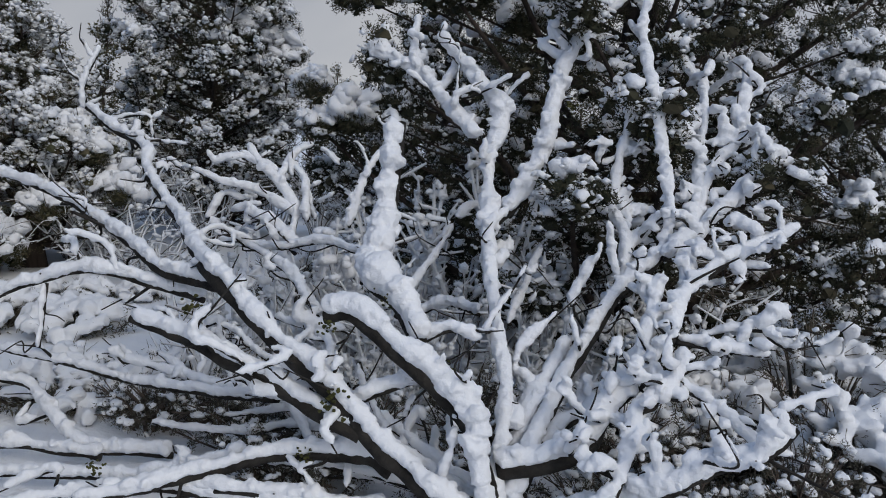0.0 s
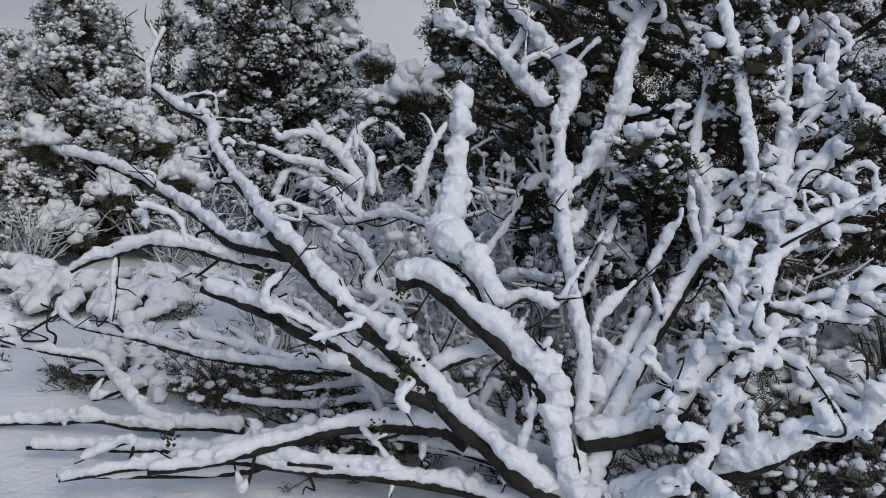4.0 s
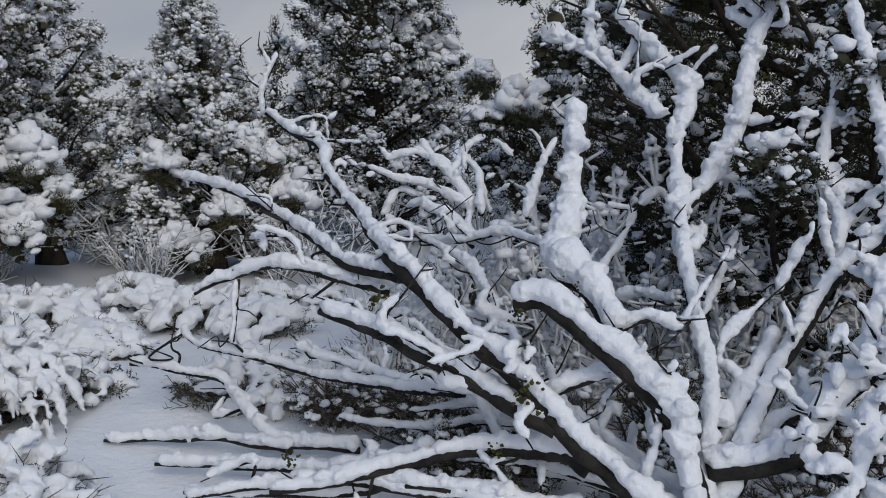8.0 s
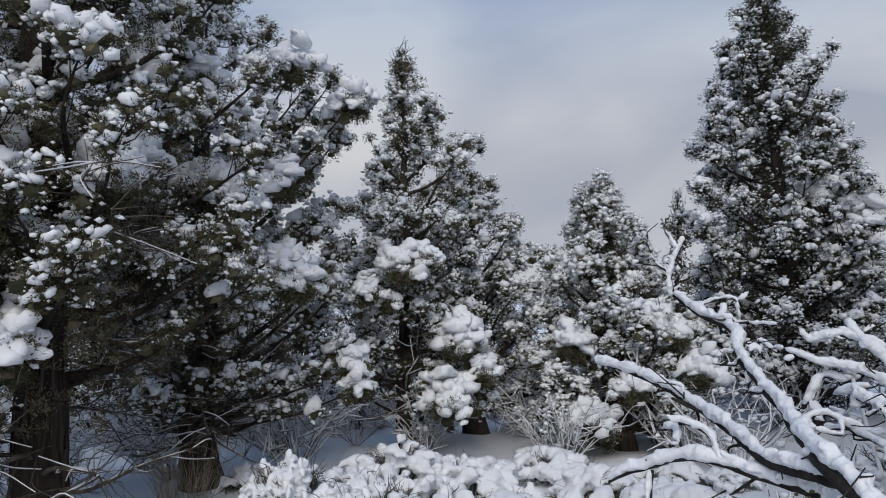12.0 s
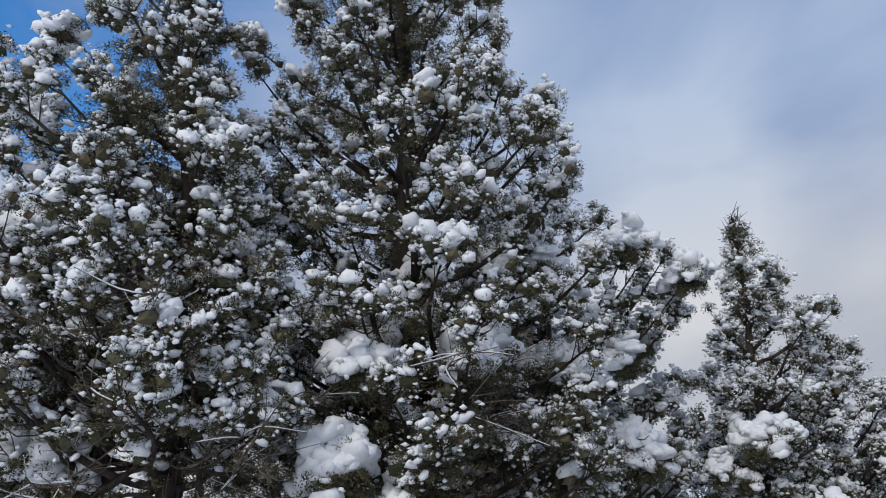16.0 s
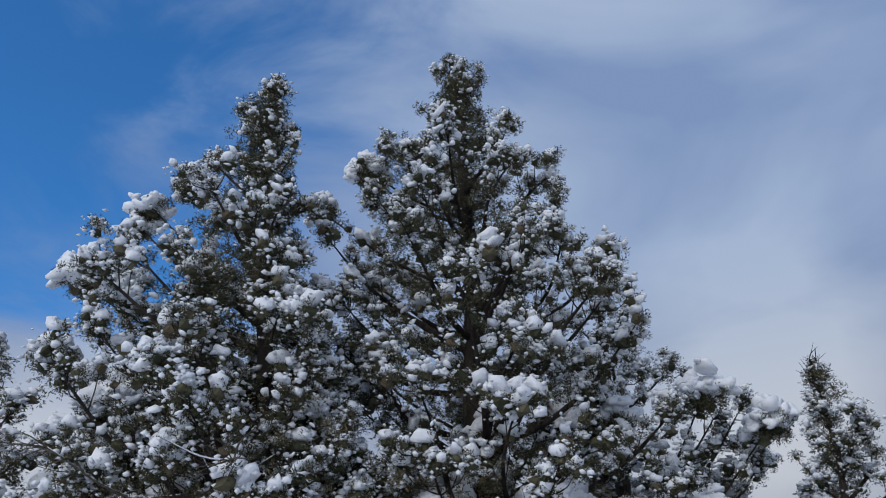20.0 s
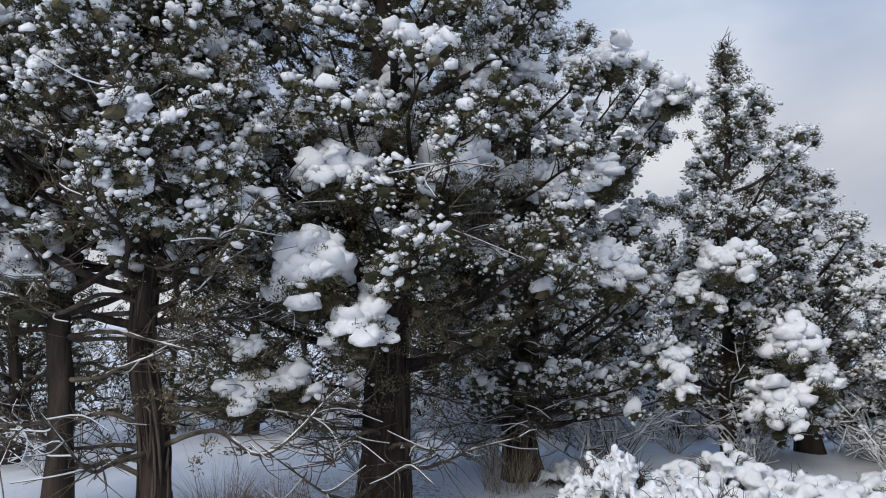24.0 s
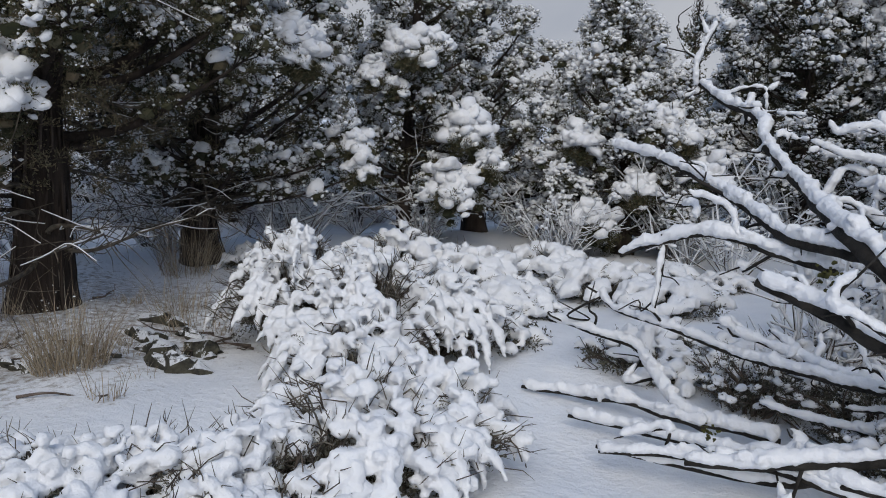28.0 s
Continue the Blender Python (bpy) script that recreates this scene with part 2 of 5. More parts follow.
class Bag:
    """Gathers triangles for one mesh."""

    def __init__(self):
        self.v, self.f, self.n = [], [], 0

    def add(self, v, f):
        self.v.append(np.asarray(v, float).reshape(-1, 3))
        self.f.append(np.asarray(f, int).reshape(-1, 3) + self.n)
        self.n += len(self.v[-1])

    def mesh(self, name, mat, smooth=True):
        v, f = np.concatenate(self.v), np.concatenate(self.f)
        me = bpy.data.meshes.new(name)
        me.vertices.add(len(v))
        me.vertices.foreach_set("co", v.astype(np.float32).ravel())
        me.loops.add(f.size)
        me.loops.foreach_set("vertex_index", f.astype(np.int32).ravel())
        me.polygons.add(len(f))
        me.polygons.foreach_set("loop_start", np.arange(0, f.size, 3, dtype=np.int32))
        me.polygons.foreach_set("loop_total", np.full(len(f), 3, dtype=np.int32))
        me.polygons.foreach_set("use_smooth", np.full(len(f), smooth, dtype=bool))
        me.update(calc_edges=True)
        me.materials.append(mat)
        return me


def part(name, bag, mat, parent=None, label="", kind="", smooth=True):
    """One mesh object from a bag, under a thing or a part."""
    if not bag.n:
        return None
    ob = new(name, bag.mesh(name, mat, smooth))
    ob.parent = parent
    return tagged(ob, label=label, kind=kind)


RELIEF = bpy.data.textures.new("snow_relief", "CLOUDS")
RELIEF.noise_scale, RELIEF.noise_depth = 0.035, 3


def settle(ob, voxel, relief, soft=0):
    """Melts overlapping lumps of snow into one uneven mass."""
    if ob is None:
        return
    melt = ob.modifiers.new("melt", "REMESH")
    melt.mode, melt.voxel_size, melt.use_smooth_shade = "VOXEL", voxel, True
    if soft:
        melted = ob.modifiers.new("slump", "SMOOTH")
        melted.factor, melted.iterations = 0.5, soft
    grain = ob.modifiers.new("grain", "DISPLACE")
    grain.texture, grain.strength, grain.mid_level, grain.texture_coords = RELIEF, relief, 0.5, "LOCAL"


def thing(name, label, category, group="", at=(0, 0, 0)):
    ob = new(name)
    ob.location = at
    ob.empty_display_size = 0.2
    return tagged(ob, label=label, category=category, group=group)


def unit(v):
    v = np.asarray(v, float)
    return v / (np.linalg.norm(v, axis=-1, keepdims=True) + 1e-12)


def smooth_line(points, step):
    """A Catmull-Rom curve through the points, sampled about every step metres."""
    p = np.asarray(points, float)
    if len(p) == 2:
        n = max(2, int(np.linalg.norm(p[1] - p[0]) / step) + 1)
        return p[0] + (p[1] - p[0]) * np.linspace(0, 1, n)[:, None]
    ext = np.vstack([2 * p[0] - p[1], p, 2 * p[-1] - p[-2]])
    out = []
    for i in range(len(p) - 1):
        a, b, c, d = ext[i:i + 4]
        n = max(2, int(np.linalg.norm(c - b) / step) + 1)
        t = np.linspace(0, 1, n, endpoint=False)[:, None]
        out.append(0.5 * (2 * b + (c - a) * t + (2 * a - 5 * b + 4 * c - d) * t**2 + (3 * b - a - 3 * c + d) * t**3))
    return np.vstack(out + [p[-1:]])


def wobble(q, rng, waves=5, low=6.0, high=30.0):
    """Smooth pseudo-random values of about -1 to 1 at places q."""
    total = np.zeros(len(q))
    for k in range(waves):
        direction = unit(rng.normal(size=3)) * rng.uniform(low, high)
        total += np.sin(q @ direction + rng.uniform(0, 6.3))
    return total / math.sqrt(waves) * 0.8


def tube(bag, line, radii, sides=6, rough=0.0, rng=None, squash=None, cap=True):
    """A tapering tube along a line; rough: uneven surface; squash: (across, up) factors."""
    line, radii = np.asarray(line, float), np.broadcast_to(radii, len(line)).astype(float)
    tan = unit(np.gradient(line, axis=0))
    ref = np.where(np.abs(tan[:, 2:3]) > 0.95, np.array([[0.0, 1.0, 0.0]]), np.array([[0.0, 0.0, 1.0]]))
    side = unit(np.cross(tan, ref))
    up = np.cross(side, tan)
    a = np.linspace(0, 2 * np.pi, sides, endpoint=False)
    sx, sy = squash if squash else (1, 1)
    ring = (side[:, None, :] * (np.cos(a) * sx)[None, :, None] + up[:, None, :] * (np.sin(a) * sy)[None, :, None])
    v = line[:, None, :] + ring * radii[:, None, None]
    if rough:
        w = wobble(v.reshape(-1, 3), rng, 6, 0.35 / max(radii.mean(), 0.01), 1.6 / max(radii.mean(), 0.01)).reshape(len(line), sides)
        v = line[:, None, :] + ring * (radii[:, None] * (1 + rough * w))[:, :, None]
    n = len(line)
    i, j = np.meshgrid(np.arange(n - 1), np.arange(sides), indexing="ij")
    a0, a1 = i * sides + j, i * sides + (j + 1) % sides
    f = np.concatenate([np.stack([a0, a1, a1 + sides], -1).reshape(-1, 3), np.stack([a0, a1 + sides, a0 + sides], -1).reshape(-1, 3)])
    v = v.reshape(-1, 3)
    if cap:
        v = np.vstack([v, line[:1], line[-1:]])
        k = np.arange(sides)
        f = np.vstack([f, np.stack([np.full(sides, n * sides), (k + 1) % sides, k], -1),
                       np.stack([np.full(sides, n * sides + 1), (n - 1) * sides + k, (n - 1) * sides + (k + 1) % sides], -1)])
    bag.add(v, f)


def lumps(bag, centres, radii, rng, level=2, flat=0.75, uneven=0.2, stretch=None):
    """Rounded uneven lumps of snow; stretch: unit directions and factors along which they are drawn out."""
    c = np.asarray(centres, float).reshape(-1, 3)
    if not len(c):
        return
    r = np.broadcast_to(radii, len(c)).astype(float)
    t, f = ICO[level]
    waves = rng.normal(size=(len(c), 3, 3)) * 2.2
    phase = rng.uniform(0, 6.3, (len(c), 3, 1))
    d = np.sin(np.einsum("nkc,vc->nkv", waves, t) + phase).sum(1) * uneven * 0.6
    v = t[None] * (1 + d)[:, :, None]
    v = v * np.stack([rng.uniform(0.85, 1.2, len(c)), rng.uniform(0.85, 1.2, len(c)), np.full(len(c), flat) * rng.uniform(0.85, 1.15, len(c))], -1)[:, None, :]
    v = v * r[:, None, None]
    if stretch is not None:
        dirs, by = stretch
        along = np.einsum("nvc,nc->nv", v, dirs)
        v = v + along[:, :, None] * dirs[:, None, :] * (np.asarray(by) - 1)[:, None, None]
    v = v + c[:, None, :]
    k = np.arange(len(c))[:, None, None] * len(t)
    bag.add(v, f[None] + k)


def spray(seed, blades, size, width):
    """A tuft of juniper scale leaves: narrow blades that spring from short shoots."""
    rng = np.random.default_rng(seed)
    v = []
    for k in range(blades):
        d = unit(rng.normal(size=3) + np.array([0, 0, 0.6]))
        start = d * rng.uniform(0.1, 0.75) * size
        way = unit(d + rng.normal(size=3) * 0.7)
        across = unit(np.cross(way, rng.normal(size=3)))
        length = size * rng.uniform(0.2, 0.36)
        v += [start - across * width, start + across * width, start + way * length]
    return np.array(v)


FINESPRAYS = [spray(s + 20, 48, 0.115, 0.0064) for s in range(4)]
SPRAYS = [spray(s, 34, 0.12, 0.0068) for s in range(4)]
BIGSPRAYS = [spray(s + 9, 15, 0.19, 0.016) for s in range(4)]


def tufts(bag, centres, scales, rng, kinds=None):
    c = np.asarray(centres, float).reshape(-1, 3)
    kinds = kinds or SPRAYS
    which = rng.integers(0, len(kinds), len(c))
    for k, t in enumerate(kinds):
        cc, s = c[which == k], np.broadcast_to(scales, len(c))[which == k]
        if not len(cc):
            continue
        a = rng.uniform(0, 6.3, len(cc))
        rot = np.zeros((len(cc), 3, 3))
        rot[:, 0, 0], rot[:, 0, 1], rot[:, 1, 0], rot[:, 1, 1], rot[:, 2, 2] = np.cos(a), -np.sin(a), np.sin(a), np.cos(a), 1
        v = np.einsum("nij,vj->nvi", rot, t) * s[:, None, None] + cc[:, None, :]
        bag.add(v, np.arange(v.shape[0] * v.shape[1]).reshape(-1, 3))


def lobed_cap(seed, level, lobes):
    """A cap of snow of radius about 1: rounded lobes above, flatter below."""
    rng = np.random.default_rng(seed)
    t, f = ICO[level]
    d = rng.normal(size=(lobes, 3))
    d[:, 2] = np.abs(d[:, 2]) - 0.35
    d = unit(d)
    angle = np.arccos(np.clip(t @ d.T, -1, 1))
    bump = np.sqrt(np.clip(1 - (angle / rng.uniform(0.5, 1.0, lobes) / (5 / lobes) ** 0.35) ** 2, 0, 1)) * rng.uniform(0.22, 0.55, lobes)
    v = t * (0.62 + bump.max(1))[:, None] * np.array([1, 1, 0.85])
    v[:, 2] = np.where(v[:, 2] < -0.25, -0.25 + (v[:, 2] + 0.25) * 0.4, v[:, 2])
    return v


CAPS = {level: [lobed_cap(s + 50 * level, level, lobes) for s in range(10)] for level, lobes in ((1, 5), (2, 12), (3, 24))}


def crown_caps(bag, centres, radii, rng, level):
    """Lobed caps of snow, each turned and stretched in its own way."""
    c = np.asarray(centres, float).reshape(-1, 3)
    which = rng.integers(0, 10, len(c))
    for k in range(10):
        cc, r = c[which == k], np.broadcast_to(radii, len(c))[which == k]
        if not len(cc):
            continue
        a = rng.uniform(0, 6.3, len(cc))
        v = CAPS[level][k][None] * np.stack([rng.uniform(0.85, 1.2, len(cc)), rng.uniform(0.85, 1.15, len(cc)), rng.uniform(0.85, 1.2, len(cc))], -1)[:, None, :]
        lean = rng.normal(0, 0.22, (len(cc), 2))
        v = np.stack([v[..., 0] * np.cos(a)[:, None] - v[..., 1] * np.sin(a)[:, None], v[..., 0] * np.sin(a)[:, None] + v[..., 1] * np.cos(a)[:, None], v[..., 2] + v[..., 0] * lean[:, :1] + v[..., 1] * lean[:, 1:]], -1)
        v = v * r[:, None, None] + cc[:, None, :]
        bag.add(v, ICO[level][1][None] + np.arange(len(cc))[:, None, None] * v.shape[1])


def heap(caps, leaf, centre, r, rng):
    """A great cap of snow on a bough: lobed caps stacked over a rounded club of foliage that shows below and between them."""
    n = int(24 * (r / 0.25) ** 1.5) + 5
    d = unit(rng.normal(size=(n, 3)))
    d[:, 2] = np.abs(d[:, 2]) - 0.4 * (rng.uniform(size=n) < 0.5)
    place = d * np.array([0.95, 0.95, 1.1]) * r * rng.uniform(0.45, 0.95, (n, 1))
    size = np.minimum(r * rng.uniform(0.24, 0.46, n), 0.12)
    crown_caps(caps, centre + place[: n // 3], size[: n // 3] * 1.15, rng, 3)
    crown_caps(caps, centre + place[n // 3:], size[n // 3:], rng, 2)
    m = n * 3
    place = place[rng.integers(0, n, m)] * rng.uniform(0.9, 1.15, (m, 1)) + rng.normal(0, 0.1, (m, 3)) * r
    crown_caps(caps, centre + place, rng.uniform(0.02, 0.05, m), rng, 2)
    lumps(leaf, centre + rng.normal(0, 0.22, (7, 3)) * r - np.array([0, 0, 0.35 * r]), r * rng.uniform(0.14, 0.24, 7), rng, 1, 0.8, 0.4)
    m = int(48 * (r / 0.25) ** 2) + 10
    q = unit(rng.normal(size=(m, 3))) * np.array([1.0, 1.0, 0.75]) * r * rng.uniform(0.5, 1.0, (m, 1))
    q[:, 2] = -np.abs(q[:, 2]) * 1.1 + 0.05 * r
    tufts(leaf, centre + q, rng.uniform(0.6, 1.0, m), rng, FINESPRAYS)


def blades(bag, centre, count, height, radius, rng, lean=0.55, width=0.0022):
    """Grass blades that rise from a patch, each a bent strip."""
    for k in range(count):
        a = rng.uniform(0, 6.3)
        base = np.array(centre) + np.array([math.cos(a), math.sin(a), 0]) * radius * math.sqrt(rng.uniform())
        out = np.array([math.cos(a), math.sin(a), 0]) * lean * rng.uniform(0.1, 1) + rng.normal(size=3) * 0.28
        h = height * rng.uniform(0.4, 1.0)
        across = unit(np.array([rng.normal(), rng.normal(), 0])) * width
        p1, p2 = base + np.array([0, 0, 0.6 * h]) + out * 0.4 * h, base + np.array([0, 0, h]) + out * h
        bag.add([base - across, base + across, p1 - across * 0.7, p1 + across * 0.7, p2], [[0, 1, 3], [0, 3, 2], [2, 3, 4]])

# ---- ground ----
def ground_height(x, y):
    x, y = np.asarray(x, float), np.asarray(y, float)
    z = 0.05 * np.sin(0.9 * x + 1.3) * np.cos(0.8 * y) + 0.03 * np.sin(2.3 * x - 1.1 * y) + 0.02 * np.sin(4.1 * y + 2.2 * x + 2)
    z = z + 0.010 * np.sin(5.3 * x + 3.1 * y + 1.3 * np.sin(2.1 * y)) * np.sin(4.7 * y - 2.2 * x + 1.5 * np.sin(1.7 * x))
    far = np.clip((np.hypot(x, y) - 14) / 60, 0, 1)
    return z + far * (0.6 * np.sin(0.07 * x + 0.4) + 0.6 * np.cos(0.06 * y)) - 0.02


def make_ground():
    near = np.arange(-12, 9.01, 0.12)
    out = np.geomspace(0.3, 900, 40)
    xs = np.concatenate([-12 - out[::-1], near, 9 + out])
    ys = np.concatenate([-6 - out[::-1], np.arange(-6, 15.01, 0.12), 15 + out])
    gx, gy = np.meshgrid(xs, ys, indexing="ij")
    v = np.stack([gx, gy, ground_height(gx, gy)], -1).reshape(-1, 3)
    i, j = np.meshgrid(np.arange(len(xs) - 1), np.arange(len(ys) - 1), indexing="ij")
    a = i * len(ys) + j
    b = a + len(ys)
    bag = Bag()
    bag.add(v, np.concatenate([np.stack([a, b, b + 1], -1).reshape(-1, 3), np.stack([a, b + 1, a + 1], -1).reshape(-1, 3)]))
    tagged(part("ground", bag, GROUND_SNOW), label="uneven snow-covered ground of a juniper clearing", category="ground", kind="structure")


make_ground()


def gz(x, y):
    return float(ground_height(x, y))

# ---- junipers ----
def juniper(label, x, y, height, trunk_r, outline, seed, limbs=34, crown_from=0.9, snow=0.9, dark=0.5, dry=10, bare_top=False, leaning=(0, 0),
            far=False, bark=None, group="junipers round the clearing", density=1.0, frost=1.0, heaps=(), near=False, inside=0.4, laden_from=0.0, pad=0.1, curtain=0):
    """A juniper: tapering trunk, each limb with its shoots, clubs of scale foliage and the snow that lies on them.
    outline: rows of height and reach to the left and right in the camera's view.
    """
    rng = np.random.default_rng(seed)
    z0 = gz(x, y) - 0.05
    tree = thing("juniper_tree", label, "tree", group, (x, y, z0))
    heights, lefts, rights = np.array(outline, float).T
    # the crown's right-hand side as the camera near the origin sees it
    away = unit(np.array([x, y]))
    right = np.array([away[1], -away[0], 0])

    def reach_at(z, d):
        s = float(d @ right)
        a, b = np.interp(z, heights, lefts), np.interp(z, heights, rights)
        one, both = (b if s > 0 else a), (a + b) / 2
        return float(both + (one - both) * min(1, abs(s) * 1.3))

    n = 10
    u = np.linspace(0, 1, n)
    trunk = np.stack([leaning[0] * u + rng.normal(0, 0.03, n) * (u > 0), leaning[1] * u + rng.normal(0, 0.03, n) * (u > 0), u * height * 0.97], -1)
    line = smooth_line(trunk, 0.12)
    uu = line[:, 2] / height
    flare = 1 + 0.5 * np.exp(-line[:, 2] / 0.22)
    bag = Bag()
    tube(bag, line, trunk_r * (1 - 0.93 * uu) * flare + 0.004, 14 if not far else 8, 0.10, rng)
    part("trunk", bag, bark or BARK, tree)
    if near:
        strips = Bag()
        for k in range(150):
            a, low = rng.uniform(0, 6.3), rng.uniform(0, 0.36) * height
            zz = low + np.linspace(0, 1, 6) * rng.uniform(0.15, 0.8)
            rr = (trunk_r * (1 - 0.93 * zz / height) * (1 + 0.5 * np.exp(-zz / 0.22)) + 0.004) * rng.uniform(0.97, 1.05)
            aa = a + rng.normal(0, 0.05) + np.linspace(0, rng.normal(0, 0.2), 6)
            mid = np.stack([np.interp(zz, line[:, 2], line[:, 0]), np.interp(zz, line[:, 2], line[:, 1]), zz], -1)
            out = np.stack([np.cos(aa), np.sin(aa), np.zeros(6)], -1)
            tube(strips, mid + out * (rr + 0.004 * np.linspace(0, 1, 6) ** 3)[:, None], np.array([0.4, 1, 1, 0.9, 0.7, 0.3]) * rng.uniform(0.006, 0.014), 5, 0.2, rng)
        part("bark_strip", strips, BARKSTRIP, tree, "shaggy peeling strips of bark", "stuff")
    leaf, caps, frosting = Bag(), Bag(), Bag()
    pads, pad_r = [], []
    golden = 2.39996

    def on_trunk(z):
        return np.array([np.interp(z, line[:, 2], line[:, 0]), np.interp(z, line[:, 2], line[:, 1]), z])

    # limbs stand closest where the crown is widest
    zs = np.linspace(crown_from, height * (0.86 if bare_top else 0.985), 60)
    share = np.cumsum(np.interp(zs, heights, lefts + rights) + 0.45)
    for k in range(limbs):
        z = float(np.interp((k + rng.uniform(0, 0.9)) / limbs * share[-1], share, zs))
        rel = (z - crown_from) / (height - crown_from)
        a = k * golden + rng.uniform(-0.4, 0.4)
        d = np.array([math.cos(a), math.sin(a), 0])
        side = np.array([-d[1], d[0], 0])
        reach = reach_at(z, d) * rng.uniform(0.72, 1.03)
        rise = rng.uniform(0.2, 0.6) + 0.5 * rel
        start = on_trunk(max(0.35, z - reach * rise))
        tip = on_trunk(z) * np.array([1, 1, 0]) + d * reach * 0.93 + np.array([0, 0, z]) + side * rng.normal(0, 0.1) * reach
        way = tip - start
        sag = np.array([0, 0, -0.10 * reach])
        lb = smooth_line([start, start + way * 0.35 + sag + side * rng.normal(0, 0.05) * reach, start + way * 0.7 + sag * 0.8 + side * rng.normal(0, 0.07) * reach, tip], 0.09 if not far else 0.2)
        r0 = min(0.012 + 0.02 * reach, trunk_r * 0.5)
        wood = Bag()
        tube(wood, lb, np.linspace(r0, 0.005, len(lb)), 6 if not far else 4, 0.12, rng)
        shoots = max(4, int((reach * 8 + 3) * density * (0.6 if far else 1)))
        for q in range(shoots):
            end = rng.uniform() < 0.42
            w = rng.uniform(0.88, 1.0) if end else rng.uniform(0.3, 0.95) ** 0.8
            p = lb[min(len(lb) - 1, int(w * len(lb)))]
            turn = unit(d * rng.uniform(0.0, 0.8) + side * rng.normal(0, 0.9) + np.array([0, 0, rng.uniform(-0.1, 1.0)]))
            size = (rng.uniform(0.04, 0.2) if end else rng.uniform(0.1, 0.34)) * (0.45 + 0.55 * min(1, reach))
            top = p + turn * size + np.array([0, 0, 0.3 * size])
            tube(wood, [p, p + turn * size * 0.6, top], [0.007, 0.005, 0.003], 3, cap=False)
            pads.append(top)
            pad_r.append(pad * rng.uniform(0.55, 1.15) * (0.75 + 0.25 * min(1, reach)))
        part("limb", wood, bark or BARK, tree)
    if not bare_top:
        for q in range(6):
            pads.append(on_trunk(height * (0.9 + 0.016 * q)) + rng.normal(0, 0.035, 3))
            pad_r.append(pad * 0.7)
    # boughs that carry the largest piles
    for hx, hy, hz, hr in heaps:
        c = np.array([hx - x, hy - y, hz - z0])
        root = on_trunk(max(0.3, min(height * 0.97, c[2] - (0.25 if c[2] < 3 else 0.8) * math.hypot(c[0], c[1]))))
        bough = Bag()
        lb = smooth_line([root, root * 0.45 + c * 0.55 + np.array([0, 0, -0.08]), c], 0.1)
        tube(bough, lb, np.linspace(min(0.02, trunk_r * 0.3), 0.006, len(lb)), 6, 0.1, rng)
        for w in (0.5, 0.7, 0.85):
            pads.append(lb[int(w * (len(lb) - 1))] + rng.normal(0, 0.09, 3))
            pad_r.append(pad)
        part("limb", bough, bark or BARK, tree)
        pile = Bag()
        heap(pile, leaf, c, hr, rng)
        part("snow_cap", pile, SNOW, tree, "large cap of snow on a bough")
    pads, pad_r = np.array(pads), np.array(pad_r)
    for hx, hy, hz, hr in heaps:
        gone = pads - np.array([hx - x, hy - y, hz - z0])
        keep = (gone**2).sum(1) > (1.25 * hr) ** 2
        pads, pad_r = pads[keep], pad_r[keep]
    # foliage: a solid lump added inside each club to block light, with sprays round it; thinner sprays close to the
    # trunk
    lumps(leaf, pads - np.array([0, 0, 0.25]) * pad_r[:, None], pad_r * rng.uniform(0.35, 0.5, len(pads)), rng, 1 if not far else 0, 0.9, 0.4)
    inner = int(len(pads) * inside)
    zi = crown_from + (height * 0.95 - crown_from) * rng.uniform(size=inner) ** 0.8
    ai = rng.uniform(0, 6.3, inner)
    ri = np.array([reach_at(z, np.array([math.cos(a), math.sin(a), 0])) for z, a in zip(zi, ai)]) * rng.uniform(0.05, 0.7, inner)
    core = np.stack([np.interp(zi, line[:, 2], line[:, 0]) + np.cos(ai) * ri, np.interp(zi, line[:, 2], line[:, 1]) + np.sin(ai) * ri, zi], -1)
    allp, allr = np.vstack([pads, core]), np.concatenate([pad_r, np.full(inner, 0.14)])
    per = 3 if far else 5
    c = np.repeat(allp, per, 0) + unit(rng.normal(size=(len(allp) * per, 3))) * (np.repeat(allr, per) * rng.uniform(0.2, 1.0, len(allp) * per) ** 0.5)[:, None] * np.array([1, 1, 0.8]) - np.array([0, 0, 0.02])
    outer = np.repeat(np.arange(len(allp)) < len(pads), per)
    tufts(leaf, c, rng.uniform(0.6, 1.0, len(c)) * (1.2 if far else 0.9), rng, BIGSPRAYS if far else FINESPRAYS if near else SPRAYS)
    part("crown", leaf, DARKNEEDLES if dark > 0.6 else NEEDLES, tree, "dark olive-green scale foliage", "stuff", smooth=False)
    if curtain:
        hang = Bag()
        a = rng.uniform(0, 6.3, curtain)
        zc = 0.75 + (crown_from + 0.5) * rng.uniform(size=curtain) ** 0.7
        rc = rng.uniform(0.2, 1.3, curtain) * (0.5 + 0.5 * zc / zc.max())
        tufts(hang, np.stack([np.cos(a) * rc, np.sin(a) * rc, zc], -1), rng.uniform(0.7, 1.2, curtain), rng, FINESPRAYS)
        part("dry_foliage", hang, DRYNEEDLES, tree, "brown dying foliage round the trunk", "stuff", smooth=False)
    # snow: one lobed cap on each club and smaller ones on its outer shoots
    chance = snow * np.clip((pads[:, 2] - laden_from) / 0.8 + 0.35, 0.35, 1)
    laden = rng.uniform(size=len(pads)) < chance
    lp, lr = pads[laden], pad_r[laden]
